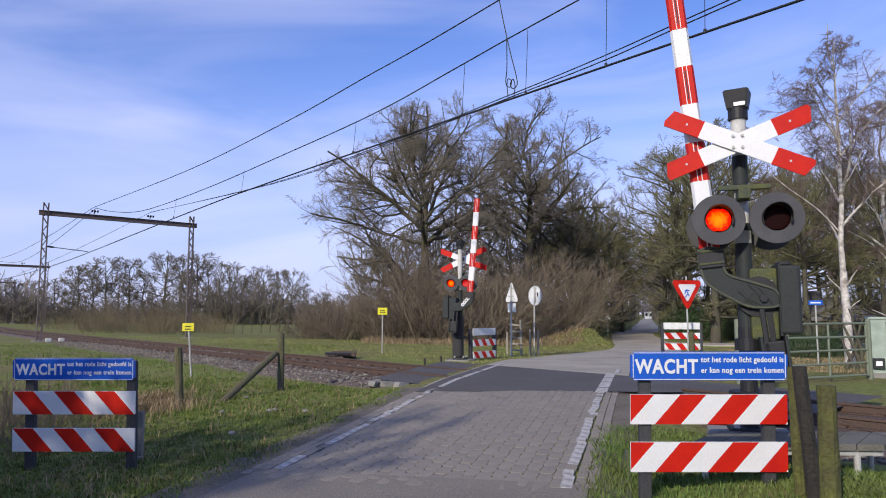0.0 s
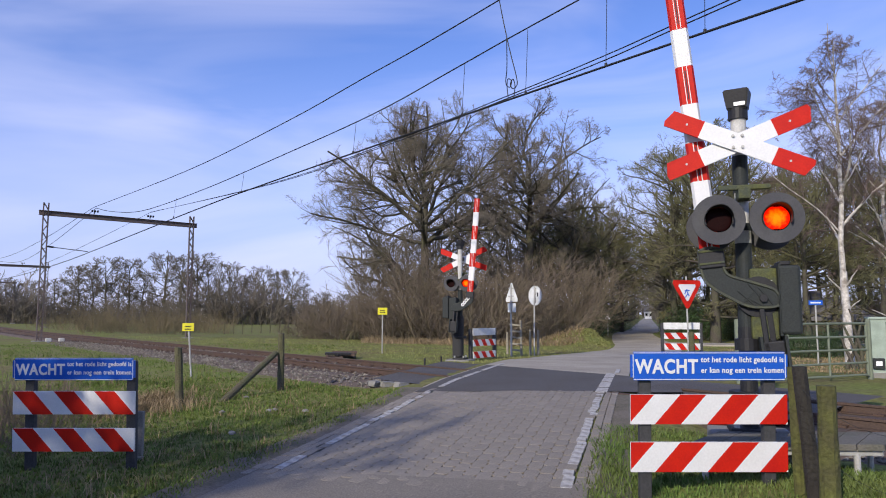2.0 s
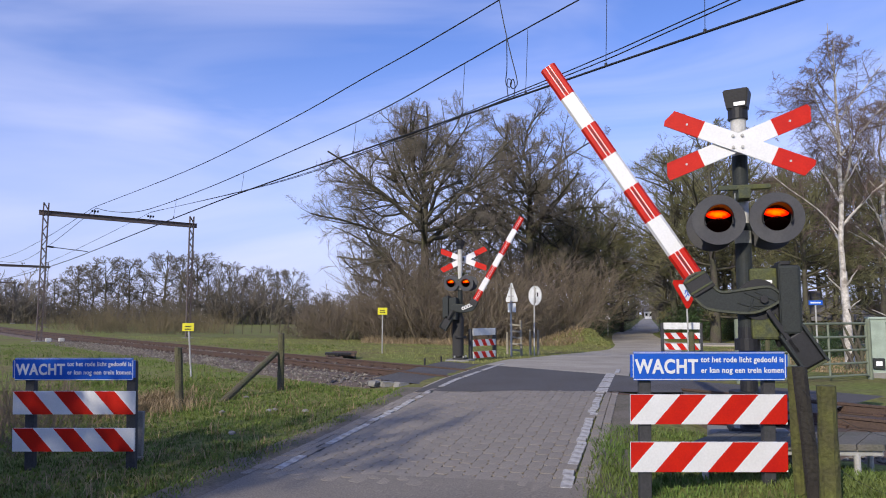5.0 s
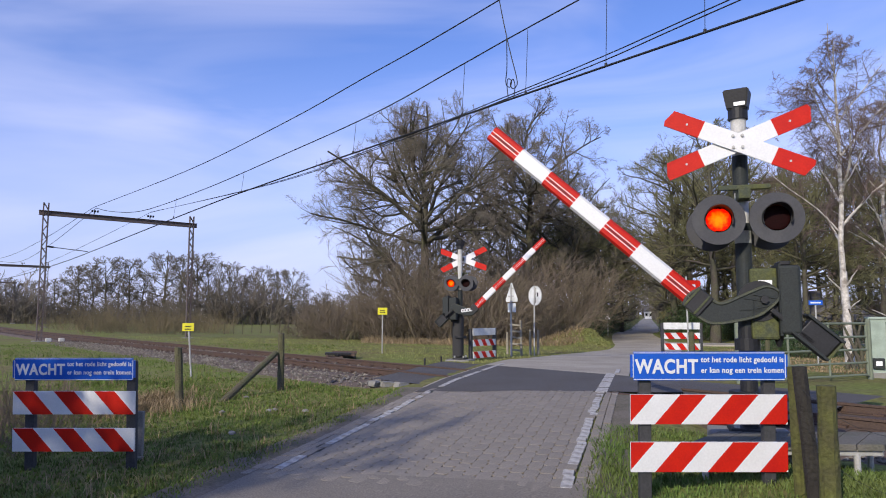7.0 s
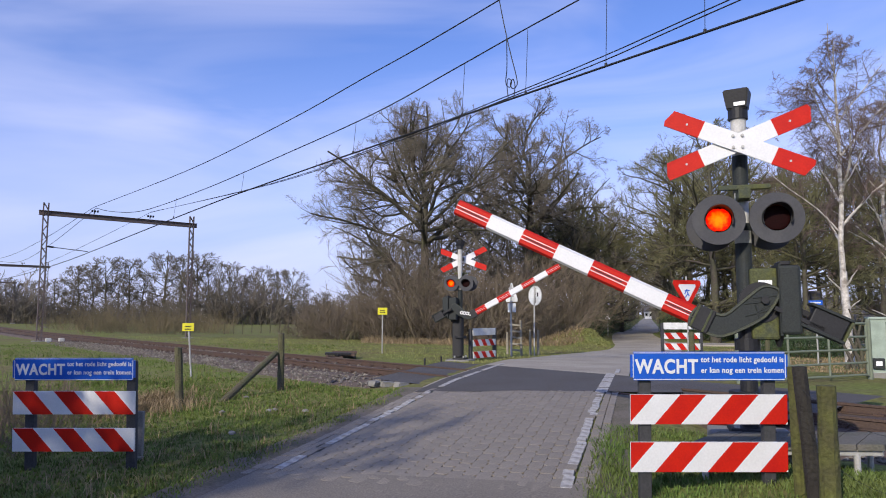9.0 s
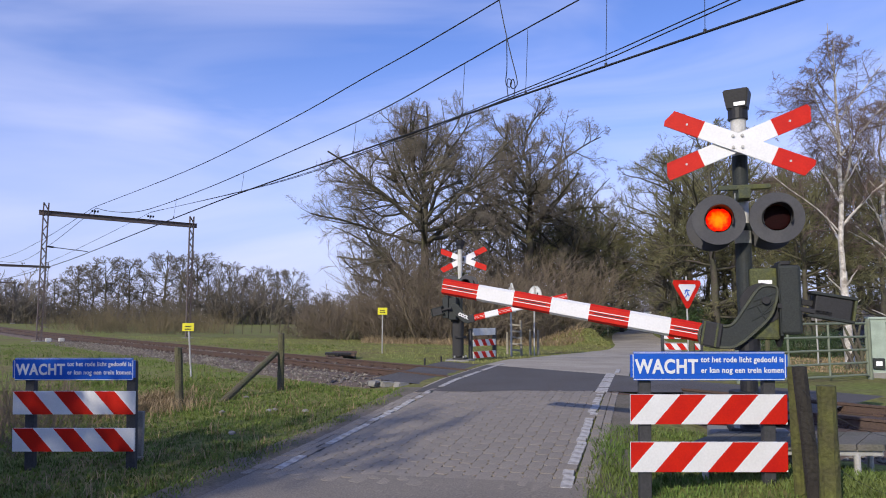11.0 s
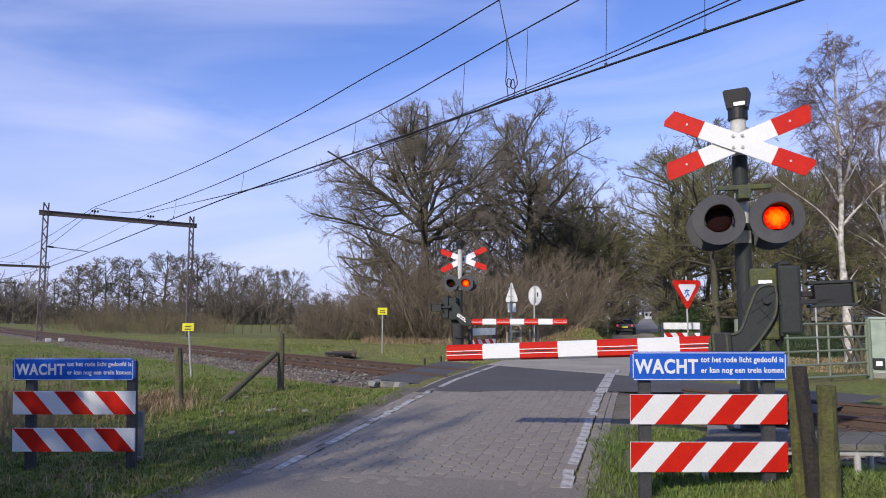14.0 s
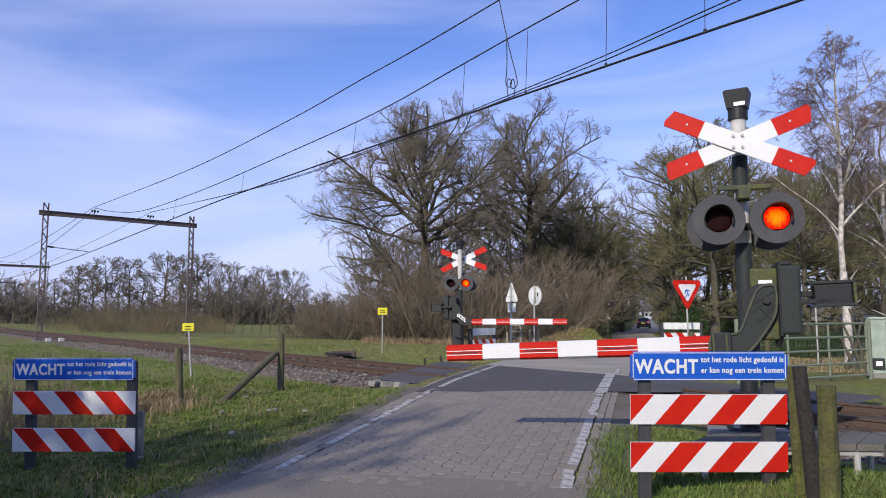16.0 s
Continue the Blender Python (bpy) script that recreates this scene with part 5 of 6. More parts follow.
def yard_spot(rng):
    d = rng.uniform(19, 40)
    return at_px(rng.uniform(1270, 1640), d), d


def clump_spot(rng):
    return -5.3 + rng.gauss(0, 0.4), 12.3 + rng.gauss(0, 0.6)


blades("leaf_litter", 9000, yard_spot, 0.03, 0.09, M_STRAW, "brown leaf litter and dead stalks under the birches", 7, w=0.014, clump=3, spread=0.2)
blades("straw_clump", 3000, clump_spot, 0.08, 0.28, M_STRAW, "flattened straw-coloured grass by the posts", 8, w=0.005)
bramble = build_shrub(91, 0.75, 1.1, 26, M_SHRUB, "low brown bramble behind the notice board", group="brambles", name="bramble", r=0.006, kids=5)
put(bramble, -5.9, 8.8, 0, 1.0, copy=False)
for x, y, k in ((-6.6, 9.6, 1.2), (-5.3, 9.3, 0.8), (-7.4, 10.6, 1.4), (-6.9, 8.4, 1.1), (-8.0, 9.4, 1.3), (-8.6, 11.5, 1.5), (-5.75, 9.5, 1.5), (-6.2, 10.2, 1.7), (-6.6, 10.9, 1.6), (-6.9, 11.6, 1.5), (-7.6, 12.4, 1.4), (-5.4, 9.9, 1.1), (-5.9, 11.0, 1.0), (-5.0, 8.7, 0.9)):
    put(bramble, x, y, x * 70, k)
blades("mound_grass", 9000, mound_spot, 0.04, 0.12, M_MEADOW, "bright grass on the roadside mound", 5, w=0.014)
blades("dead_grass", 7000, thicket_edge, 0.12, 0.45, M_STRAW, "tall dead grass along the thicket edge", 6, w=0.012)


# ---- posts, signs and fixtures ----
stake("wooden_post", -4.8, 12.65, 1.03, 0.078, "weathered round wooden fence post in the verge", (-0.07, 0.02))
stake("wooden_post", -3.4, 14.5, 1.19, 0.074, "weathered round wooden post propped by a brace", (-0.01, 0))
brace = part("brace", rod(B(), (-4.2, 12.9, -0.36), (-3.5, 14.42, 0.55), 0.07, 0.062, seg=10), M_POST)
tagged(brace, "slanting mossy wooden brace leaning on a post", "post", "fence posts")
stake("wooden_post", 2.765, 5.02, 0.965, 0.073, "thick mossy wooden post at the bank", (0.015, 0), seg=12, material=M_MOSSPOST)
stake("wooden_post", 2.82, 5.3, 1.05, 0.058, "dark leaning wooden post wound with wire", (-0.06, 0.05), seg=12, material=M_OLDPOST)
stake("wooden_post", 2.80, 5.5, 1.02, 0.045, "thin mossy wooden post beside the notice", (-0.02, 0), seg=10, material=M_MOSSPOST)


def strand(name, pts, r, label, material=M_STEEL):
    line = [Vector(q) for q in spline(pts, 6)]
    v, f = tubes([(a, b, r, r) for a, b in zip(line, line[1:])], 4)
    return tagged(mesh_ob(name, v, f, material), label, "wire", "fence wires")


strand("fence_wire", [(2.74, 5.28, 0.78), (2.8, 5.1, 0.66), (2.86, 5.0, 0.6), (3.1, 4.95, 0.5), (3.6, 4.9, 0.42)], 0.002, "thin sagging fence wire between posts", M_WIRE)
strand("fence_wire", [(2.76, 5.28, 0.5), (2.82, 5.12, 0.3), (2.86, 4.95, 0.22), (3.1, 4.92, 0.1), (3.7, 4.9, -0.1)], 0.002, "thin sagging fence wire between posts", M_WIRE)


def marker(x, y, h, w, hp, lean, label):
    z = land_z(x, y) - 0.05
    e = thing("marker_sign", pose(x, y, z, 0, 0, 8), label, "marker sign", "marker signs")
    part("pole", rod(B(), (0, 0, 0), (lean, 0, h), 0.022, seg=10), M_STEEL, e)
    plate = part("plate", box(B(), (lean, -0.03, h - hp / 2), (w, 0.02, hp), bevel=0.006), M_YELLOW, e, "yellow plate")
    for q in (-0.05, 0.02):
        part("text_bar", box(B(), (lean, -0.042, h - hp / 2 + q), (w * 0.55, 0.003, 0.025)), M_BLACK, plate)


marker(-6.3, 17.3, 1.42, 0.28, 0.2, -0.11, "small yellow marker plate on a leaning steel pole")
marker(-2.36, 26.7, 1.82, 0.37, 0.27, 0.0, "small yellow marker plate on a steel pole in grass")


def tri_pts(w, h, up=True):
    s = 1 if up else -1
    c = 0.12
    return [(-w / 2 + w * c * 0.5, -s * h / 2), (w / 2 - w * c * 0.5, -s * h / 2), (w / 2 - w * c * 0.2, -s * h / 2 + s * h * c), (w * c * 0.35, s * h / 2), (-w * c * 0.35, s * h / 2), (-w / 2 + w * c * 0.2, -s * h / 2 + s * h * c)]


def build_signs():
    z = land_z(2.6, 26.2)
    e = thing("warning_sign", pose(2.6, 26.2, z, 0, 0, -58), "triangular road sign seen from its grey back", "road sign", "road signs")
    part("pole", rod(B(), (0, 0, -0.1), (0, 0, 2.75), 0.03, seg=10), M_STEEL, e)
    part("sign_plate", prism(B(), [(a, b + 2.45) for a, b in tri_pts(0.78, 0.72)], 0.035, 0.045), M_SIGNBACK, e)
    part("sub_plate", box(B(), (0, 0.04, 1.86), (0.5, 0.012, 0.34), bevel=0.004), M_SIGNBACK, e)
    for q in (2.3, 2.6):
        part("clamp", box(B(), (0, 0.015, q), (0.3, 0.03, 0.04)), M_STEEL, e)
    z = land_z(3.6, 27.2)
    e = thing("round_sign", pose(3.6, 27.2, z, 0, 0, -56), "round road sign seen from its grey back", "road sign", "road signs")
    part("pole", rod(B(), (0, 0, -0.1), (0.06, 0, 2.75), 0.03, seg=10), M_STEEL, e)
    bm = B()
    bmesh.ops.create_cone(bm, cap_ends=True, segments=36, radius1=0.39, radius2=0.39, depth=0.012, matrix=Matrix.Translation((0.05, 0.045, 2.36)) @ pose(0, 0, 0, 90, 0, 0))
    part("sign_plate", bm, M_SIGNBACK, e)
    part("rim", annulus(B(), (0.05, 0, 2.36), 0.375, 0.395, 0.03, 0.055), M_STEEL, e)
    part("clamp", box(B(), (0.05, 0.02, 2.36), (0.06, 0.03, 0.6)), M_BLACK, e)
    part("sticker", box(B(), (0.2, 0.035, 2.4), (0.08, 0.004, 0.16)), M_BLACK, e)
    # yield sign
    x, y = 8.5, 23.8
    z = land_z(x, y)
    e = thing("yield_sign", pose(x, y, z, 0, 0, 10), "red-bordered yield sign smeared with blue paint", "road sign", "road signs")
    part("pole", rod(B(), (0, 0.03, -0.1), (0, 0.03, 3.0), 0.03, seg=10), M_STEEL, e)
    top = 2.05 - z
    part("sign_plate", prism(B(), [(a, b + top) for a, b in tri_pts(1.12, 0.98, False)], -0.012, 0.0), M_RED, e)
    part("white_field", prism(B(), [(a, b + top + 0.06) for a, b in tri_pts(0.68, 0.58, False)], -0.017, -0.0125), M_WHITE, e)
    for a, b, q in ((-0.05, 0.10, 30), (0.03, 0.02, -25), (-0.03, -0.04, 40), (0.0, 0.13, 85)):
        part("paint_mark", box(B(), (a, -0.0195, top + b), (0.035, 0.003, 0.19), pose(0, 0, 0, 0, q, 0)), M_BLUE, e)
    part("top_plate", box(B(), (0, 0.0, 2.78), (0.22, 0.02, 0.14), bevel=0.004), M_BLUE, e)
    # blue street sign
    x, y = at_px(1441, 25), 25.0
    z = land_z(x, y)
    e = thing("street_sign", pose(x, y, z, 0, 0, -15), "small blue street name plate on a grey pole", "street sign", "road signs")
    part("pole", rod(B(), (0, 0, -0.1), (0, 0, 1.85 - z), 0.03, seg=10), M_STEEL, e)
    pl = part("plate", box(B(), (0, -0.035, 1.78 - z), (0.46, 0.02, 0.17), bevel=0.004), M_BLUE, e)
    part("text_bar", box(B(), (0, -0.047, 1.78 - z), (0.34, 0.003, 0.05)), M_WHITE, pl)
    # small sign far down the avenue
    x, y = at_px(1074, 62), 62.0
    z = land_z(x, y)
    e = thing("small_sign", pose(x, y, z, 0, 0, 0), "small triangular white sign on a post by the avenue", "road sign", "road signs")
    part("pole", rod(B(), (0, 0, -0.1), (0, 0, 1.75), 0.03, seg=8), M_STEEL, e)
    part("sign_plate", prism(B(), [(a, b + 1.75) for a, b in tri_pts(0.5, 0.45)], -0.04, -0.03), M_WHITE, e)


build_signs()


def far_fence(x, y, w, turn, label, stripes, lift=0.0):
    z = land_z(x, y) + lift
    e = thing("striped_fence", pose(x, y, z, 0, 0, 180 + turn), label, "road fence", "striped fences")
    for q in (-w / 2 + 0.03, w / 2 - 0.03):
        part("post", box(B(), (q, -0.06, 0.3), (0.11, 0.11, 1.56), bevel=0.01), M_BOARDPOST, e)
    for zz in stripes:
        striped_plank(e, w - 0.16, 0.22, zz, 0.02, 0.8)
    part("top_plate", box(B(), (0, 0.0, 0.97), (w - 0.14, 0.03, 0.24), bevel=0.006), M_SIGNBACK, e, "pale grey plate")


far_fence(1.42, 23.7, 1.5, 52, "dark-posted fence with red and white planks behind the barrier", (0.2, 0.6))
far_fence(8.55, 24.6, 1.4, -6, "fence with red and white planks below the yield sign", (0.24, 0.62), 0.3)


def build_stile():
    x, y = at_px(912, 27.6), 27.6
    z = land_z(x, y)
    e = thing("wooden_stile", pose(x, y, z, 0, 0, -20), "silvered wooden ladder stile with leaning side posts", "stile")
    for q, h, lean in ((-0.2, 1.3, 0.03), (0.22, 1.42, -0.02)):
        part("post", rod(B(), (q, 0, -0.15), (q + lean, 0, h), 0.05, 0.045, seg=8), M_PALEWOOD, e)
    for k in range(5):
        part("rung", box(B(), (0.01, -0.06, 0.22 + 0.25 * k), (0.5, 0.035, 0.07), pose(0, 0, 0, 0, 5, 0), bevel=0.006), M_PALEWOOD, e)
    for px, h in ((937, 1.05), (951, 1.0), (897, 0.9)):
        stake("wooden_post", at_px(px, 28.4), 28.4, h, 0.05, "silvered wooden post beside the stile", material=M_PALEWOOD)


build_stile()


def build_gate():
    a, b = Vector((6.7, 15.4, -0.2)), Vector((10.62, 17.25, -0.2))
    d = b - a
    turn = math.degrees(math.atan2(d.y, d.x))
    e = thing("field_gate", pose(*a, 0, 0, turn), "green tubular steel field gate, closed", "gate")
    w = d.length
    for zz in (0.06, 0.36, 0.68, 1.0, 1.33):
        part("bar", rod(B(), (0, 0, zz), (w, 0, zz), 0.028, seg=10), M_GATE, e)
    for q in (0.0, w * 0.34, w * 0.67, w):
        part("upright", rod(B(), (q, 0, 0.03), (q, 0, 1.36), 0.027 if 0 < q < w else 0.034, seg=10), M_GATE, e)
    for q in (-0.12, w + 0.12):
        part("gate_post", rod(B(), (q, 0.02, -0.3), (q, 0.02, 1.45), 0.06, seg=12), M_GATE, e)
    stake("wooden_post", 6.0, 16.6, 1.1, 0.08, "grey wooden post at the field gate")
    stake("wooden_post", 9.9, 21.0, 1.0, 0.07, "grey wooden post behind the field gate")


build_gate()


def build_cabinet():
    e = thing("relay_cabinet", pose(11.75, 17.75, -0.22, 0, 0, -26), "grey-green steel relay cabinet beside the gate", "cabinet")
    part("body", box(B(), (0, 0, 0.75), (1.3, 0.75, 1.42), bevel=0.02), M_CABINET, e)
    part("roof", box(B(), (0, 0, 1.48), (1.36, 0.81, 0.06), bevel=0.012), M_CABINET, e)
    part("plinth", box(B(), (0, 0, 0.02), (1.34, 0.79, 0.14), bevel=0.01), M_CONCRETE, e)
    door = part("door", box(B(), (0.15, -0.383, 0.78), (0.9, 0.02, 1.2), bevel=0.006), M_GREY, e, "grey steel door")
    part("handle", box(B(), (-0.2, -0.402, 0.8), (0.03, 0.02, 0.14), bevel=0.004), M_BLACK, door)
    part("lamp_box", box(B(), (-0.5, -0.43, 0.33), (0.26, 0.1, 0.26), bevel=0.01), M_GREY, e)
    part("reflector", box(B(), (-0.5, -0.483, 0.33), (0.14, 0.006, 0.12)), M_REFLECT, e)


build_cabinet()


def build_dead_stems():
    rng = random.Random(31)
    for px0, px1, h in ((1518, 1486, 1.5), (1530, 1500, 1.9), (1508, 1478, 1.1), (1498, 1528, 1.6)):
        x0, x1, y = at_px(px0, 22.0), at_px(px1, 22.6), 22.0 + rng.uniform(0, 0.5)
        segs = []
        limb(rng, segs, Vector((x0, y, land_z(x0, y) - 0.1)), Vector((x1, y + 0.5, land_z(x1, y) + h)), 0.07, 0.03, 6, 0.1, 0.04)
        v, f = tubes(segs, 7)
        tagged(mesh_ob("dead_stem", v, f, M_BARK, smooth=True), "dark dead stem leaning beside the birch", "branch", "dead stems")


build_dead_stems()


def skewed(bm, k=0.75):
    """The same shape with its cross lines slanted along x."""
    for v in bm.verts:
        v.co.x += k * v.co.y
    return bm


def build_platform():
    e = thing("step_platform", pose(3.85, 6.62, 0.03, 0, 0, -3), "low platform of grey planks on steel legs", "platform")
    for i in range(7):
        part("plank", skewed(box(B(), (-1.24 + i * 0.25, 0.06, 0.115), (0.242, 0.68, 0.06), bevel=0.006)), M_DECKPLANK, e)
    part("front_beam", skewed(box(B(), (-0.49, -0.22, 0.06), (1.7, 0.05, 0.05), bevel=0.006)), M_STEEL, e)
    part("rear_beam", skewed(box(B(), (-0.49, 0.34, 0.055), (1.7, 0.05, 0.06), bevel=0.006)), M_STEEL, e)
    for q in (-1.25, 0.12):
        for w in (-0.22, 0.34):
            part("leg", rod(B(), (q + 0.75 * w, w, -0.5), (q + 0.75 * w, w, 0.05), 0.03, seg=10), M_STEEL, e)


build_platform()


def build_small():
    # dark heap of old sleepers beyond the track
    rng = random.Random(4)
    e = thing("sleeper_pile", pose(-3.75, 24.6, land_z(-3.75, 24.6), 0, 0, 15), "dark heap of old broken sleepers in the grass", "timber pile")
    for i in range(7):
        part("old_sleeper", box(B(), (rng.uniform(-0.3, 0.3), rng.uniform(-0.3, 0.3), 0.05 + 0.035 * i), (rng.uniform(0.4, 0.95), 0.16, 0.08), pose(0, 0, 0, rng.uniform(-6, 6), rng.uniform(-12, 12), rng.uniform(-35, 35)), bevel=0.01), M_BLACK if i % 2 else M_SLEEPER, e)
    for x, y in ((at_px(752, 21.3), 21.3), (at_px(781, 21.8), 21.8)):
        tagged(part("cable_stub", rod(B(), (x, y, land_z(x, y) - 0.05), (x, y, land_z(x, y) + 0.24), 0.03, seg=10), M_BLACK), "short black cable stub beside the barrier base", "stub", "cable stubs")
    for i, (x, y) in enumerate(((-1.15, 14.6), (-0.85, 14.3), (-1.45, 14.75))):
        rng2 = random.Random(i)
        bm = box(B(), (0, 0, 0), (0.34, 0.2, 0.14), bevel=0.04)
        for v in bm.verts:
            v.co += Vector((rng2.gauss(0, 0.015), rng2.gauss(0, 0.015), rng2.gauss(0, 0.012)))
        tagged(part("concrete_block", bm, M_CONCRETE, m=pose(x, y, -0.12, 4, 6, 30 + i * 20)), "broken pale concrete block at the ballast edge", "block", "concrete blocks")
    e = thing("rail_box", pose(*to_xy(8.9, 43.0), -0.25, 0, 0, 41), "cream trackside junction boxes beside the portal", "junction box")
    for q in (-0.35, 0.3):
        part("box_body", box(B(), (q, 0, 0.2), (0.28, 0.24, 0.2), bevel=0.03), M_MASTWHITE, e)
        part("box_leg", box(B(), (q, 0, 0.05), (0.1, 0.1, 0.2)), M_STEEL, e)
    x, y = -3.46, 7.95
    tagged(part("cable_marker", box(B(), (x, y, 0.0), (0.085, 0.06, 0.5), bevel=0.01), M_CONCRETE), "short grey cable marker behind the notice", "marker post")
    # scattered pale stones, fallen branches
    rng3 = random.Random(12)
    for i in range(9):
        x, y = rng3.uniform(-5.5, -1.6), rng3.uniform(7.5, 13.5)
        if road_dist(x, y) > -1.95:
            continue
        bm = B()
        bmesh.ops.create_icosphere(bm, subdivisions=1, radius=0.055)
        for v in bm.verts:
            v.co = Vector((v.co.x * rng3.uniform(0.7, 1.6), v.co.y * rng3.uniform(0.7, 1.3), v.co.z * 0.6))
        tagged(part("stone", bm, M_CONCRETE, m=pose(x, y, land_z(x, y) + 0.02, 0, 0, i * 40)), "pale stone lying in the verge grass", "stone", "verge stones")
    # meadow fence
    for i in range(16):
        d = 62 + i * 2.0
        x = at_px(400 + i * 16, d)
        stake("meadow_post", x, d, 1.1, 0.05, "thin wooden post of the meadow fence", group="meadow fence posts", seg=6)


build_small()


# ---- distant buildings ----
def build_house(x, y, w, d, wall, roof, turn, label, dormers=0, door=True, material=M_HOUSE):
    z = land_z(x, y)
    e = thing("house", pose(x, y, z, 0, 0, turn), label, "house", "houses")
    part("wall", box(B(), (0, 0, wall / 2), (w, d, wall)), material, e)
    bm = B()
    pts = [(-d / 2 - 0.4, wall - 0.1), (d / 2 + 0.4, wall - 0.1), (0, wall + roof)]
    a = [bm.verts.new((-w / 2 - 0.3, q, zz)) for q, zz in pts]
    b = [bm.verts.new((w / 2 + 0.3, q, zz)) for q, zz in pts]
    bm.faces.new(a), bm.faces.new(b[::-1])
    for i in range(3):
        bm.faces.new((a[i], a[(i + 1) % 3], b[(i + 1) % 3], b[i]))
    bmesh.ops.recalc_face_normals(bm, faces=bm.faces)
    rf = part("roof", bm, M_ROOF, e)
    part("chimney", box(B(), (w * 0.3, 0, wall + roof), (0.7, 0.7, 1.2)), M_ROOF, rf)
    n = max(2, int(w / 3))
    for i in range(n):
        q = -w / 2 + (i + 0.5) * w / n
        win = part("window", box(B(), (q, -d / 2 - 0.01, wall * 0.55), (1.0, 0.06, wall * 0.4)), M_CARGLASS, e)
        part("window_frame", box(B(), (q, -d / 2 - 0.03, wall * 0.55 - wall * 0.22), (1.2, 0.1, 0.1)), M_WHITE, win)
    for i in range(dormers):
        q = -w / 2 + (i + 0.5) * w / dormers
        part("dormer", box(B(), (q, -d / 4 - 0.6, wall + roof * 0.45), (1.7, 1.8, 1.5)), M_WHITE, e)
        part("dormer_window", box(B(), (q, -d / 4 - 1.53, wall + roof * 0.45), (1.1, 0.06, 0.9)), M_CARGLASS, e)
    return e


build_house(at_px(368, 170), 165.0, 6.5, 6.0, 1.6, 2.2, 10, "low white house with dormers across the meadow", dormers=2)
build_house(at_px(1146, 320), 320.0, 3.6, 5.0, 3.4, 2.2, -16, "white house at the end of the avenue")
build_house(at_px(1456, 50), 50.0, 4.6, 5.0, 1.7, 1.5, 90, "brown shed with pale verge boards behind the birches", material=M_BARK)


# ---- the car ----
def build_car():
    e = thing("car", pose(110, 42, road_z(110, 42)), "dark hatchback driving away along the avenue", "car")
    # front of the car is +y; sections from rear to front: y, half width low, half width high, floor, top
    def loft(sections, name, material, parent, label=""):
        bm, rings = B(), []
        for y, wl, wh, z0, z1 in sections:
            rings.append([bm.verts.new(q) for q in ((-wl, y, z0), (-wl, y, z0 + (z1 - z0) * 0.45), (-wh, y, z1 - 0.06), (-wh + 0.12, y, z1), (wh - 0.12, y, z1), (wh, y, z1 - 0.06), (wl, y, z0 + (z1 - z0) * 0.45), (wl, y, z0))])
        for a, b in zip(rings, rings[1:]):
            for i in range(8):
                bm.faces.new((a[i], a[(i + 1) % 8], b[(i + 1) % 8], b[i]))
        bm.faces.new(rings[0][::-1]), bm.faces.new(rings[-1])
        bmesh.ops.recalc_face_normals(bm, faces=bm.faces)
        return part(name, bm, material, parent, label)
    body = loft([(-1.95, 0.72, 0.7, 0.35, 0.78), (-1.88, 0.82, 0.78, 0.25, 0.98), (-1.2, 0.86, 0.82, 0.2, 1.0), (0.6, 0.86, 0.82, 0.2, 0.98), (1.5, 0.85, 0.78, 0.2, 0.85), (1.95, 0.76, 0.68, 0.28, 0.7), (2.02, 0.6, 0.55, 0.35, 0.6)], "body", M_CAR, e)
    loft([(-1.82, 0.74, 0.64, 0.94, 1.02), (-1.5, 0.76, 0.6, 0.94, 1.42), (-0.6, 0.77, 0.6, 0.94, 1.5), (0.2, 0.77, 0.6, 0.94, 1.46), (0.95, 0.74, 0.62, 0.92, 1.02)], "cabin", M_CAR, e)
    part("rear_window", prism(B(), [(-0.55, 1.05), (0.55, 1.05), (0.47, 1.36), (-0.47, 1.36)], -0.006, 0.006), M_CARGLASS, e, m=pose(0, -1.55, 0.13, -12, 0, 0) @ pose(0, -0.13, -0.06))
    for sx in (-1, 1):
        part("side_window", prism(B(), [(-1.2, 1.06), (0.55, 1.06), (0.1, 1.36), (-1.0, 1.38)], -0.006, 0.006), M_CARGLASS, e, m=pose(sx * 0.745, 0, 0.0, 0, -sx * 8, 90))
        part("tail_light", box(B(), (sx * 0.68, -1.9, 0.86), (0.2, 0.12, 0.24), bevel=0.03), M_TAIL, e, "glowing tail light")
        part("headlight", box(B(), (sx * 0.6, 1.93, 0.6), (0.26, 0.1, 0.14), bevel=0.03), M_REFLECT, e)
        part("mirror", box(B(), (sx * 0.92, 0.6, 1.02), (0.14, 0.09, 0.12), bevel=0.03), M_CAR, e)
        for yy in (-1.28, 1.25):
            wheel = part("wheel", rod(B(), (sx * 0.68, yy, 0.31), (sx * 0.88, yy, 0.31), 0.31, seg=20), M_TYRE, e)
            part("rim", rod(B(), (sx * 0.87, yy, 0.31), (sx * 0.89, yy, 0.31), 0.19, seg=16), M_STEEL, wheel)
    part("number_plate", box(B(), (0, -1.945, 0.72), (0.52, 0.02, 0.11)), M_YELLOW, e)
    part("bumper", box(B(), (0, -1.93, 0.42), (1.5, 0.12, 0.18), bevel=0.04), M_BLACK, e)
    return e


car = build_car()


# ---- unseen tree and bushes, added behind the viewer to shade the near verge ----
put(lane, -13.4, -9.2, 40, 0.8)
put(bush, -9.3, -1.2, 0, 2.0)
put(bush, -10.8, 0.3, 90, 2.0)
put(bush, -8.9, -3.2, 50, 1.9)
put(bush, -10.6, -1.4, 200, 2.0)
put(bush, -7.5, 0.5, 30, 1.4)
put(bush, -8.8, 1.5, 120, 1.45)

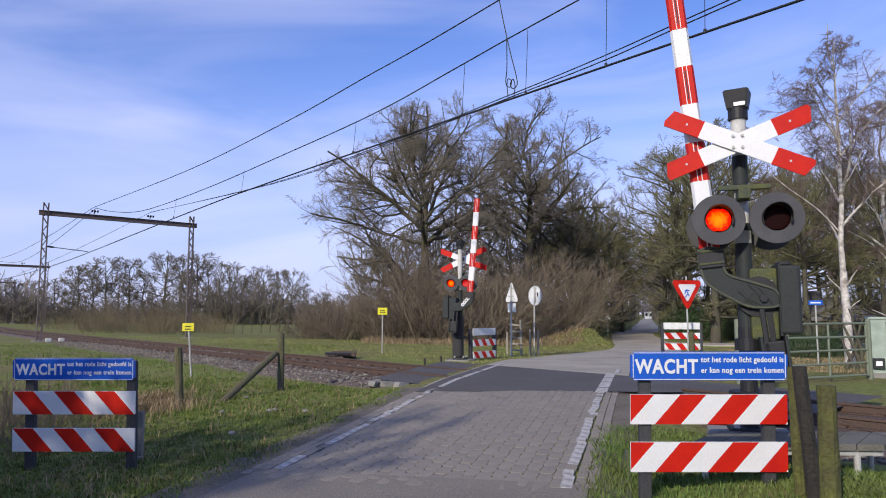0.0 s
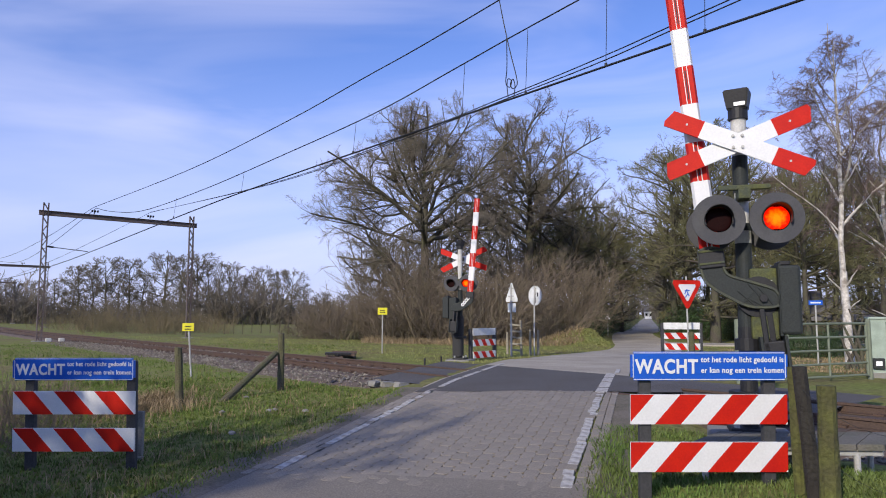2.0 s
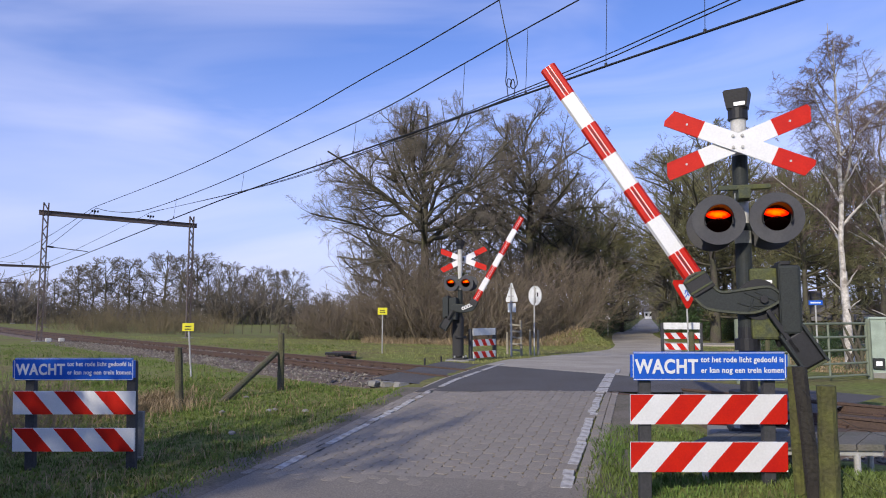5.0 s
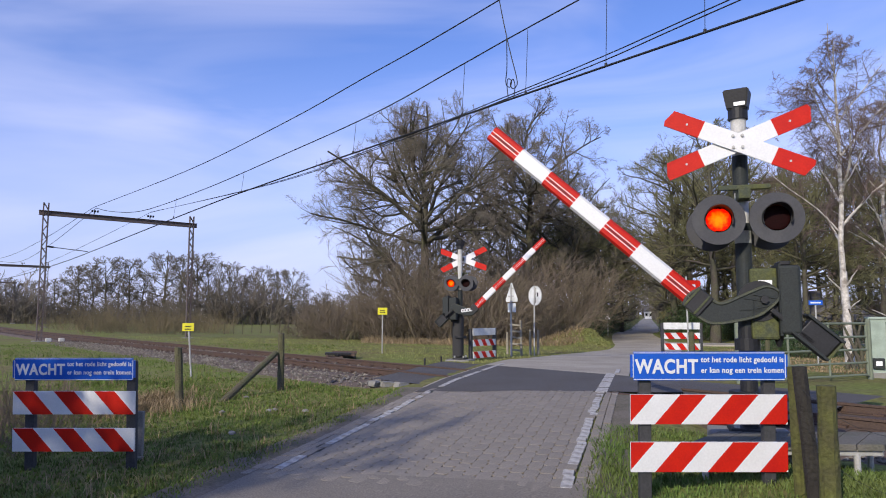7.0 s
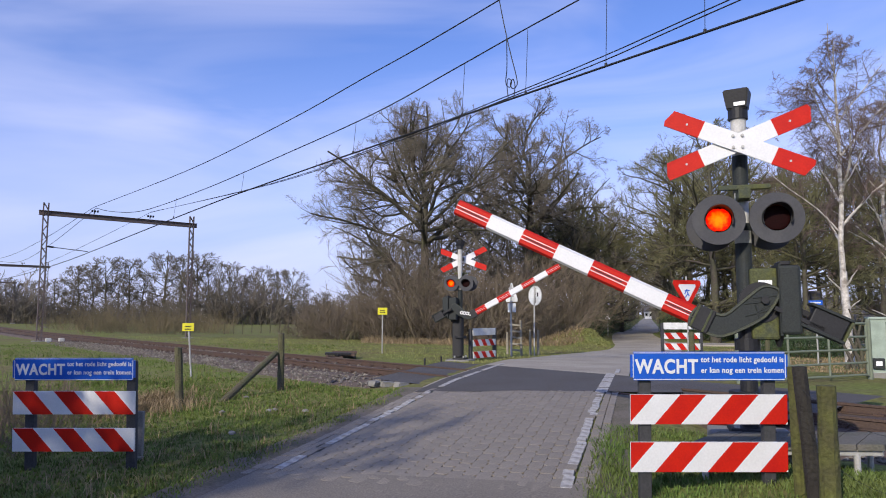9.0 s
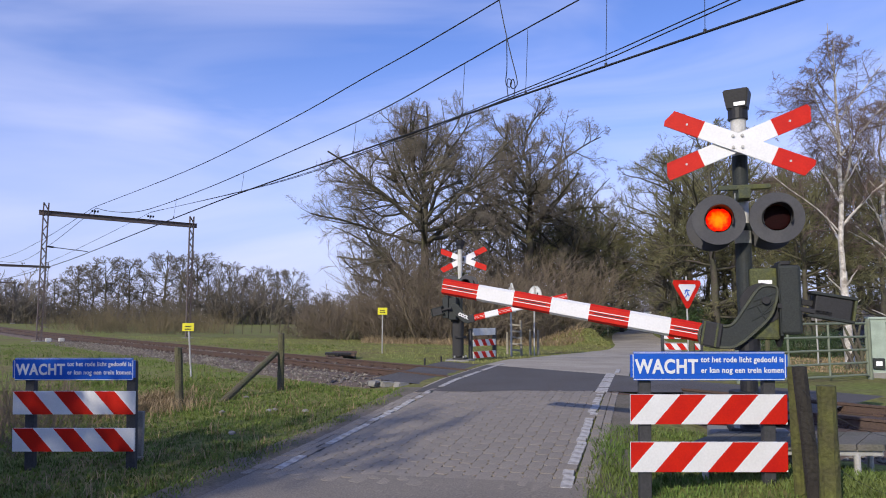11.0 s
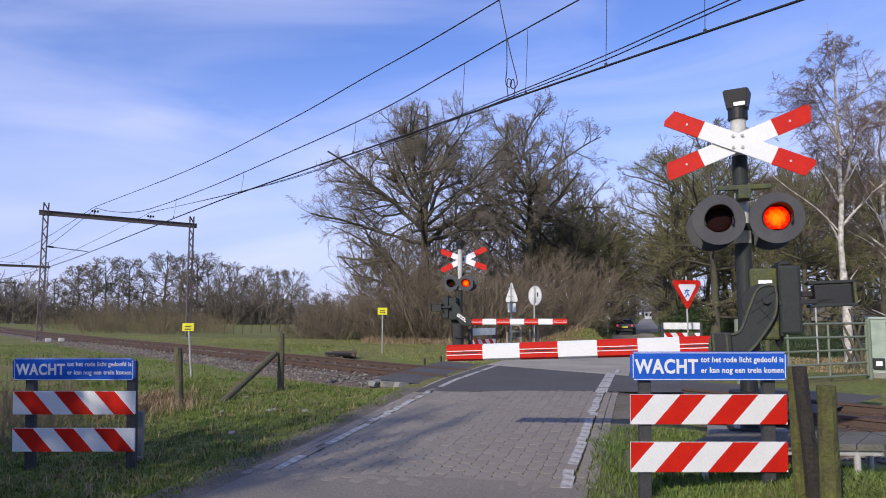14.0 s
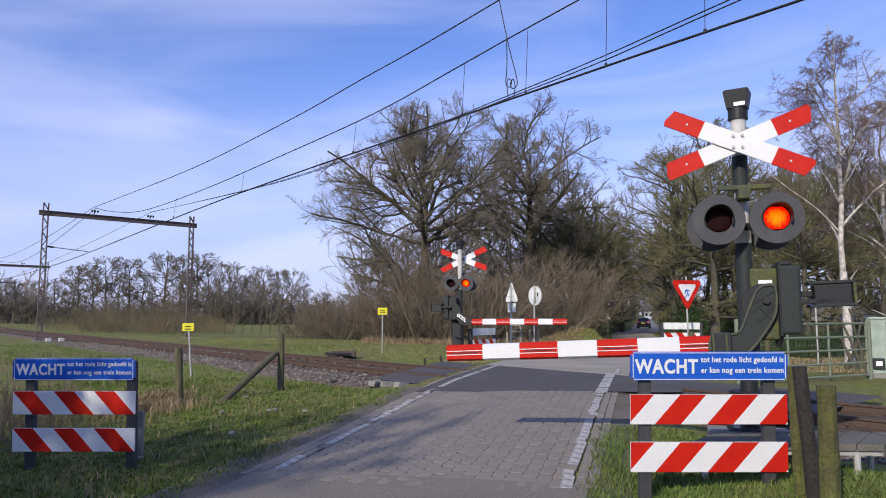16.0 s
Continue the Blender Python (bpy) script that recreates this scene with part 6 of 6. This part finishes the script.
# ---- road markings and pavers ----
road_bed = bpy.data.objects["road_bed"]


def road_point(w, y):
    """A place w metres right of the middle of the straight road, at the way's depth y."""
    cx = -0.17 + (y - 7.4) * 0.2911
    return cx + 0.9602 * w, y - 0.2795 * w


def paver_mesh(name, lx, ly, material, h=0.06, cut=0.014):
    a, b = lx / 2, ly / 2
    ring = [(-a + cut, -b), (a - cut, -b), (a, -b + cut), (a, b - cut), (a - cut, b), (-a + cut, b), (-a, b - cut), (-a, -b + cut)]
    verts = [(x, y, -h) for x, y in ring] + [(x, y, -0.003) for x, y in ring] + [(x * 0.985, y * 0.99, 0.0) for x, y in ring]
    faces = [(i, (i + 1) % 8, 8 + (i + 1) % 8, 8 + i) for i in range(8)] + [(8 + i, 8 + (i + 1) % 8, 16 + (i + 1) % 8, 16 + i) for i in range(8)] + [tuple(range(16, 24))]
    me = bpy.data.meshes.new(name)
    me.from_pydata(verts, [], faces)
    me.materials.append(material)
    return me


def lay_pavers():
    rng = random.Random(77)
    one = paver_mesh("paver", 0.147, 0.2955, M_PAVER, cut=0.036)
    white = paver_mesh("line_paver", 0.11, 0.2, M_LINE)
    edge = paver_mesh("edge_paver", 0.1, 0.2, M_PAVER)
    spots = []
    for c in range(20):
        w = -1.42 + c * 0.15
        for r in range(21):
            y = 6.85 + (r + 0.5 * (c % 2)) * 0.30 * 0.9602
            if y < 12.75:
                spots.append((y, w))
    spots.sort()
    def place(me, name, w, y, turn=0.0, dz=0.0):
        x, yy = road_point(w, y)
        z = road_z(x, yy)
        slope = (road_z(x + 0.0559, yy + 0.192) - road_z(x - 0.0559, yy - 0.192)) / 0.4
        m = Matrix.Translation((x, yy, z + dz + rng.uniform(-0.0015, 0.0015))) @ pose(0, 0, 0, 0, 0, -16.2 + turn) @ pose(0, 0, 0, math.degrees(math.atan(slope)) + rng.gauss(0, 0.35), rng.gauss(0, 0.4), 0)
        if name is None:
            return m
        ob = new(name, me)
        ob.parent = road_bed
        ob.matrix_basis = m
        return ob
    rest_v, rest_f = [], []
    for i, (y, w) in enumerate(spots):
        if i < 300:
            place(one, "paver", w, y, rng.gauss(0, 0.5))
        else:
            m = place(one, None, w, y, rng.gauss(0, 0.5))
            k = len(rest_v)
            rest_v += [m @ v.co for v in one.vertices]
            rest_f += [tuple(k + q for q in f.vertices) for f in one.polygons]
    rest = mesh_ob("far_pavers", rest_v, rest_f, M_PAVER, road_bed)
    rest["kind"] = "stuff"
    for side, w0 in ((-1, -1.57), (1, 1.50)):
        n = 29
        for r in range(n):
            y = 6.85 + (r + 0.5) * 0.208 * 0.9602
            worn = rng.random() < (0.3 if side < 0 else 0.15)
            place(white if not worn else paver_edge_alt, "line_paver" if not worn else "edge_paver", w0 + rng.gauss(0, 0.012), y, rng.gauss(0, 1.5), 0.002)
        for r in range(n):
            for q in ((1.63, 1.74) if side > 0 else (-1.70, -1.81)):
                y = 6.85 + (r + 0.5 * (q > 1.7) + 0.3) * 0.208 * 0.9602
                if rng.random() < 0.93:
                    place(edge, "edge_paver", q, y, rng.gauss(0, 2.0), rng.uniform(-0.008, 0.002))


paver_edge_alt = paver_mesh("worn_line_paver", 0.11, 0.2, M_PAVER)
lay_pavers()


def dash(w, y0, y1, width, label):
    x0, yy0 = road_point(w, y0)
    n = max(2, int((y1 - y0) / 0.3))
    verts, faces = [], []
    for i in range(n + 1):
        y = y0 + (y1 - y0) * i / n
        for q in (-width / 2, width / 2):
            x, yy = road_point(w + q, y)
            verts.append((x, yy, road_z(x, yy) + 0.009))
    verts += [(x, y, z - 0.008) for x, y, z in verts]
    k = 2 * (n + 1)
    faces = [(2 * i, 2 * i + 1, 2 * i + 3, 2 * i + 2) for i in range(n)] + [(2 * i, 2 * i + 2, k + 2 * i + 2, k + 2 * i) for i in range(n)] + [(2 * i + 3, 2 * i + 1, k + 2 * i + 1, k + 2 * i + 3) for i in range(n)] + [(1, 0, k, k + 1), (2 * n, 2 * n + 1, k + 2 * n + 1, k + 2 * n)]
    tagged(mesh_ob("road_line", verts, faces, M_LINE), label, "road marking", "road markings", "structure")


for y0, y1 in ((12.9, 14.4), (14.65, 16.0), (16.3, 17.7), (17.9, 18.8)):
    dash(-1.53, y0, y1, 0.11, "worn white edge line on the road")
for y0, y1 in ((12.5, 13.2), (13.35, 14.2), (14.35, 15.2), (15.35, 16.3)):
    dash(1.5, y0, y1, 0.2, "worn white edge blocks on the road")
dash(1.62, 16.4, 17.9, 0.1, "worn white edge line on the road")
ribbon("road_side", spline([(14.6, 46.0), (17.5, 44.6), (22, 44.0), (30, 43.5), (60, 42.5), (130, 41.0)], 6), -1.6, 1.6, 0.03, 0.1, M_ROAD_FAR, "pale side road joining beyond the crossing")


# ---- motion of the barriers, lamps and car ----
BOOM_ROWS = [(0, 84.5), (2.2, 84.5), (2.5, 83.0), (3.0, 77.5), (3.5, 72), (4.0, 67.5), (4.2, 65.6), (6.3, 47), (6.5, 45.5), (7.0, 41.5), (7.5, 38), (8.0, 34), (8.5, 30), (9.0, 25.6),
             (9.2, 23.8), (11.3, 8), (11.5, 6.8), (12.0, 3), (12.3, 1.2), (12.5, 0.4), (12.8, -1.5), (13.0, -2.9), (13.1, -3.1), (16.0, -3.1)]


def motions():
    walk(near_boom, [(t, pose(*PIVOT_NEAR, 0, -a - 0.55 * min(1.0, max(0.0, (84.5 - a) / 45)), 0)) for t, a in BOOM_ROWS])
    walk(far_boom, [(t, pose(*PIVOT_FAR, 0, -0.3 - (a + 3.1) * 0.97, 0)) for t, a in BOOM_ROWS])
    path = [(0, 112, 41.6), (9.5, 38, 43.2), (10.5, 30.5, 43.5), (11.0, 26.4, 43.7), (11.4, 22.8, 44.1), (11.7, 20.2, 44.9), (12.0, 17.7, 46.7), (12.2, 16.4, 48.7), (12.4, 15.7, 50.9), (12.7, 15.4, 54.2), (13.0, 15.7, 57.9),
            (13.6, 16.7, 63.2), (14.0, 17.9, 67.2), (14.4, 19.5, 72.0), (14.8, 21.4, 77.6), (15.2, 23.6, 83.8), (15.6, 25.9, 90.0), (16.0, 28.3, 96.6)]
    rows = []
    for i, (t, x, y) in enumerate(path):
        a, b = path[max(i - 1, 0)], path[min(i + 1, len(path) - 1)]
        rows.append((t, pose(x, y, road_z(x, y) + 0.01, 0, 0, -math.degrees(math.atan2(b[1] - a[1], b[2] - a[2])))))
    walk(car, rows)
    starts = [0.395 + 0.6565 * k + (0.03 if k > 22 else 0.0) for k in range(-1, 25)]
    for lens, base, side, rear in LAMPS:
        left = side > 0
        rows = [(0.0, 0 if left else 240 if rear else 120)]
        for s in starts:
            f0 = round(s * 30) + 1
            f1 = round((s + (0.25 if 1.6 < s < 1.8 else 0.285)) * 30) + 1
            for f, lit in ((f0, left), (f1, not left)):
                if f <= 1 or f >= 479:
                    continue
                if f in (376, 375):
                    steps = ((373, 0), (374, -60), (375, -120), (376, -120), (377, -180), (378, -240)) if left else ((374, 120), (375, 180), (376, 240), (377, 240), (378, 300), (379, 360))
                elif lit and rear and len(rows) == 1:
                    steps = ((2, 300), (3, 360))
                elif lit:
                    steps = ((f - 1, 120), (f, 60), (f + 1, 0))
                else:
                    steps = ((f - 1, 0), (f, 60), (f + 1, 120))
                rows += [((q - 1) / 30, a) for q, a in steps if (q - 1) / 30 > rows[-1][0] + 0.001]
        rows.append((16.0, rows[-1][1]))
        walk(lens, [(t, base @ pose(0, 0, 0, a, 0, 0)) for t, a in rows])


motions()
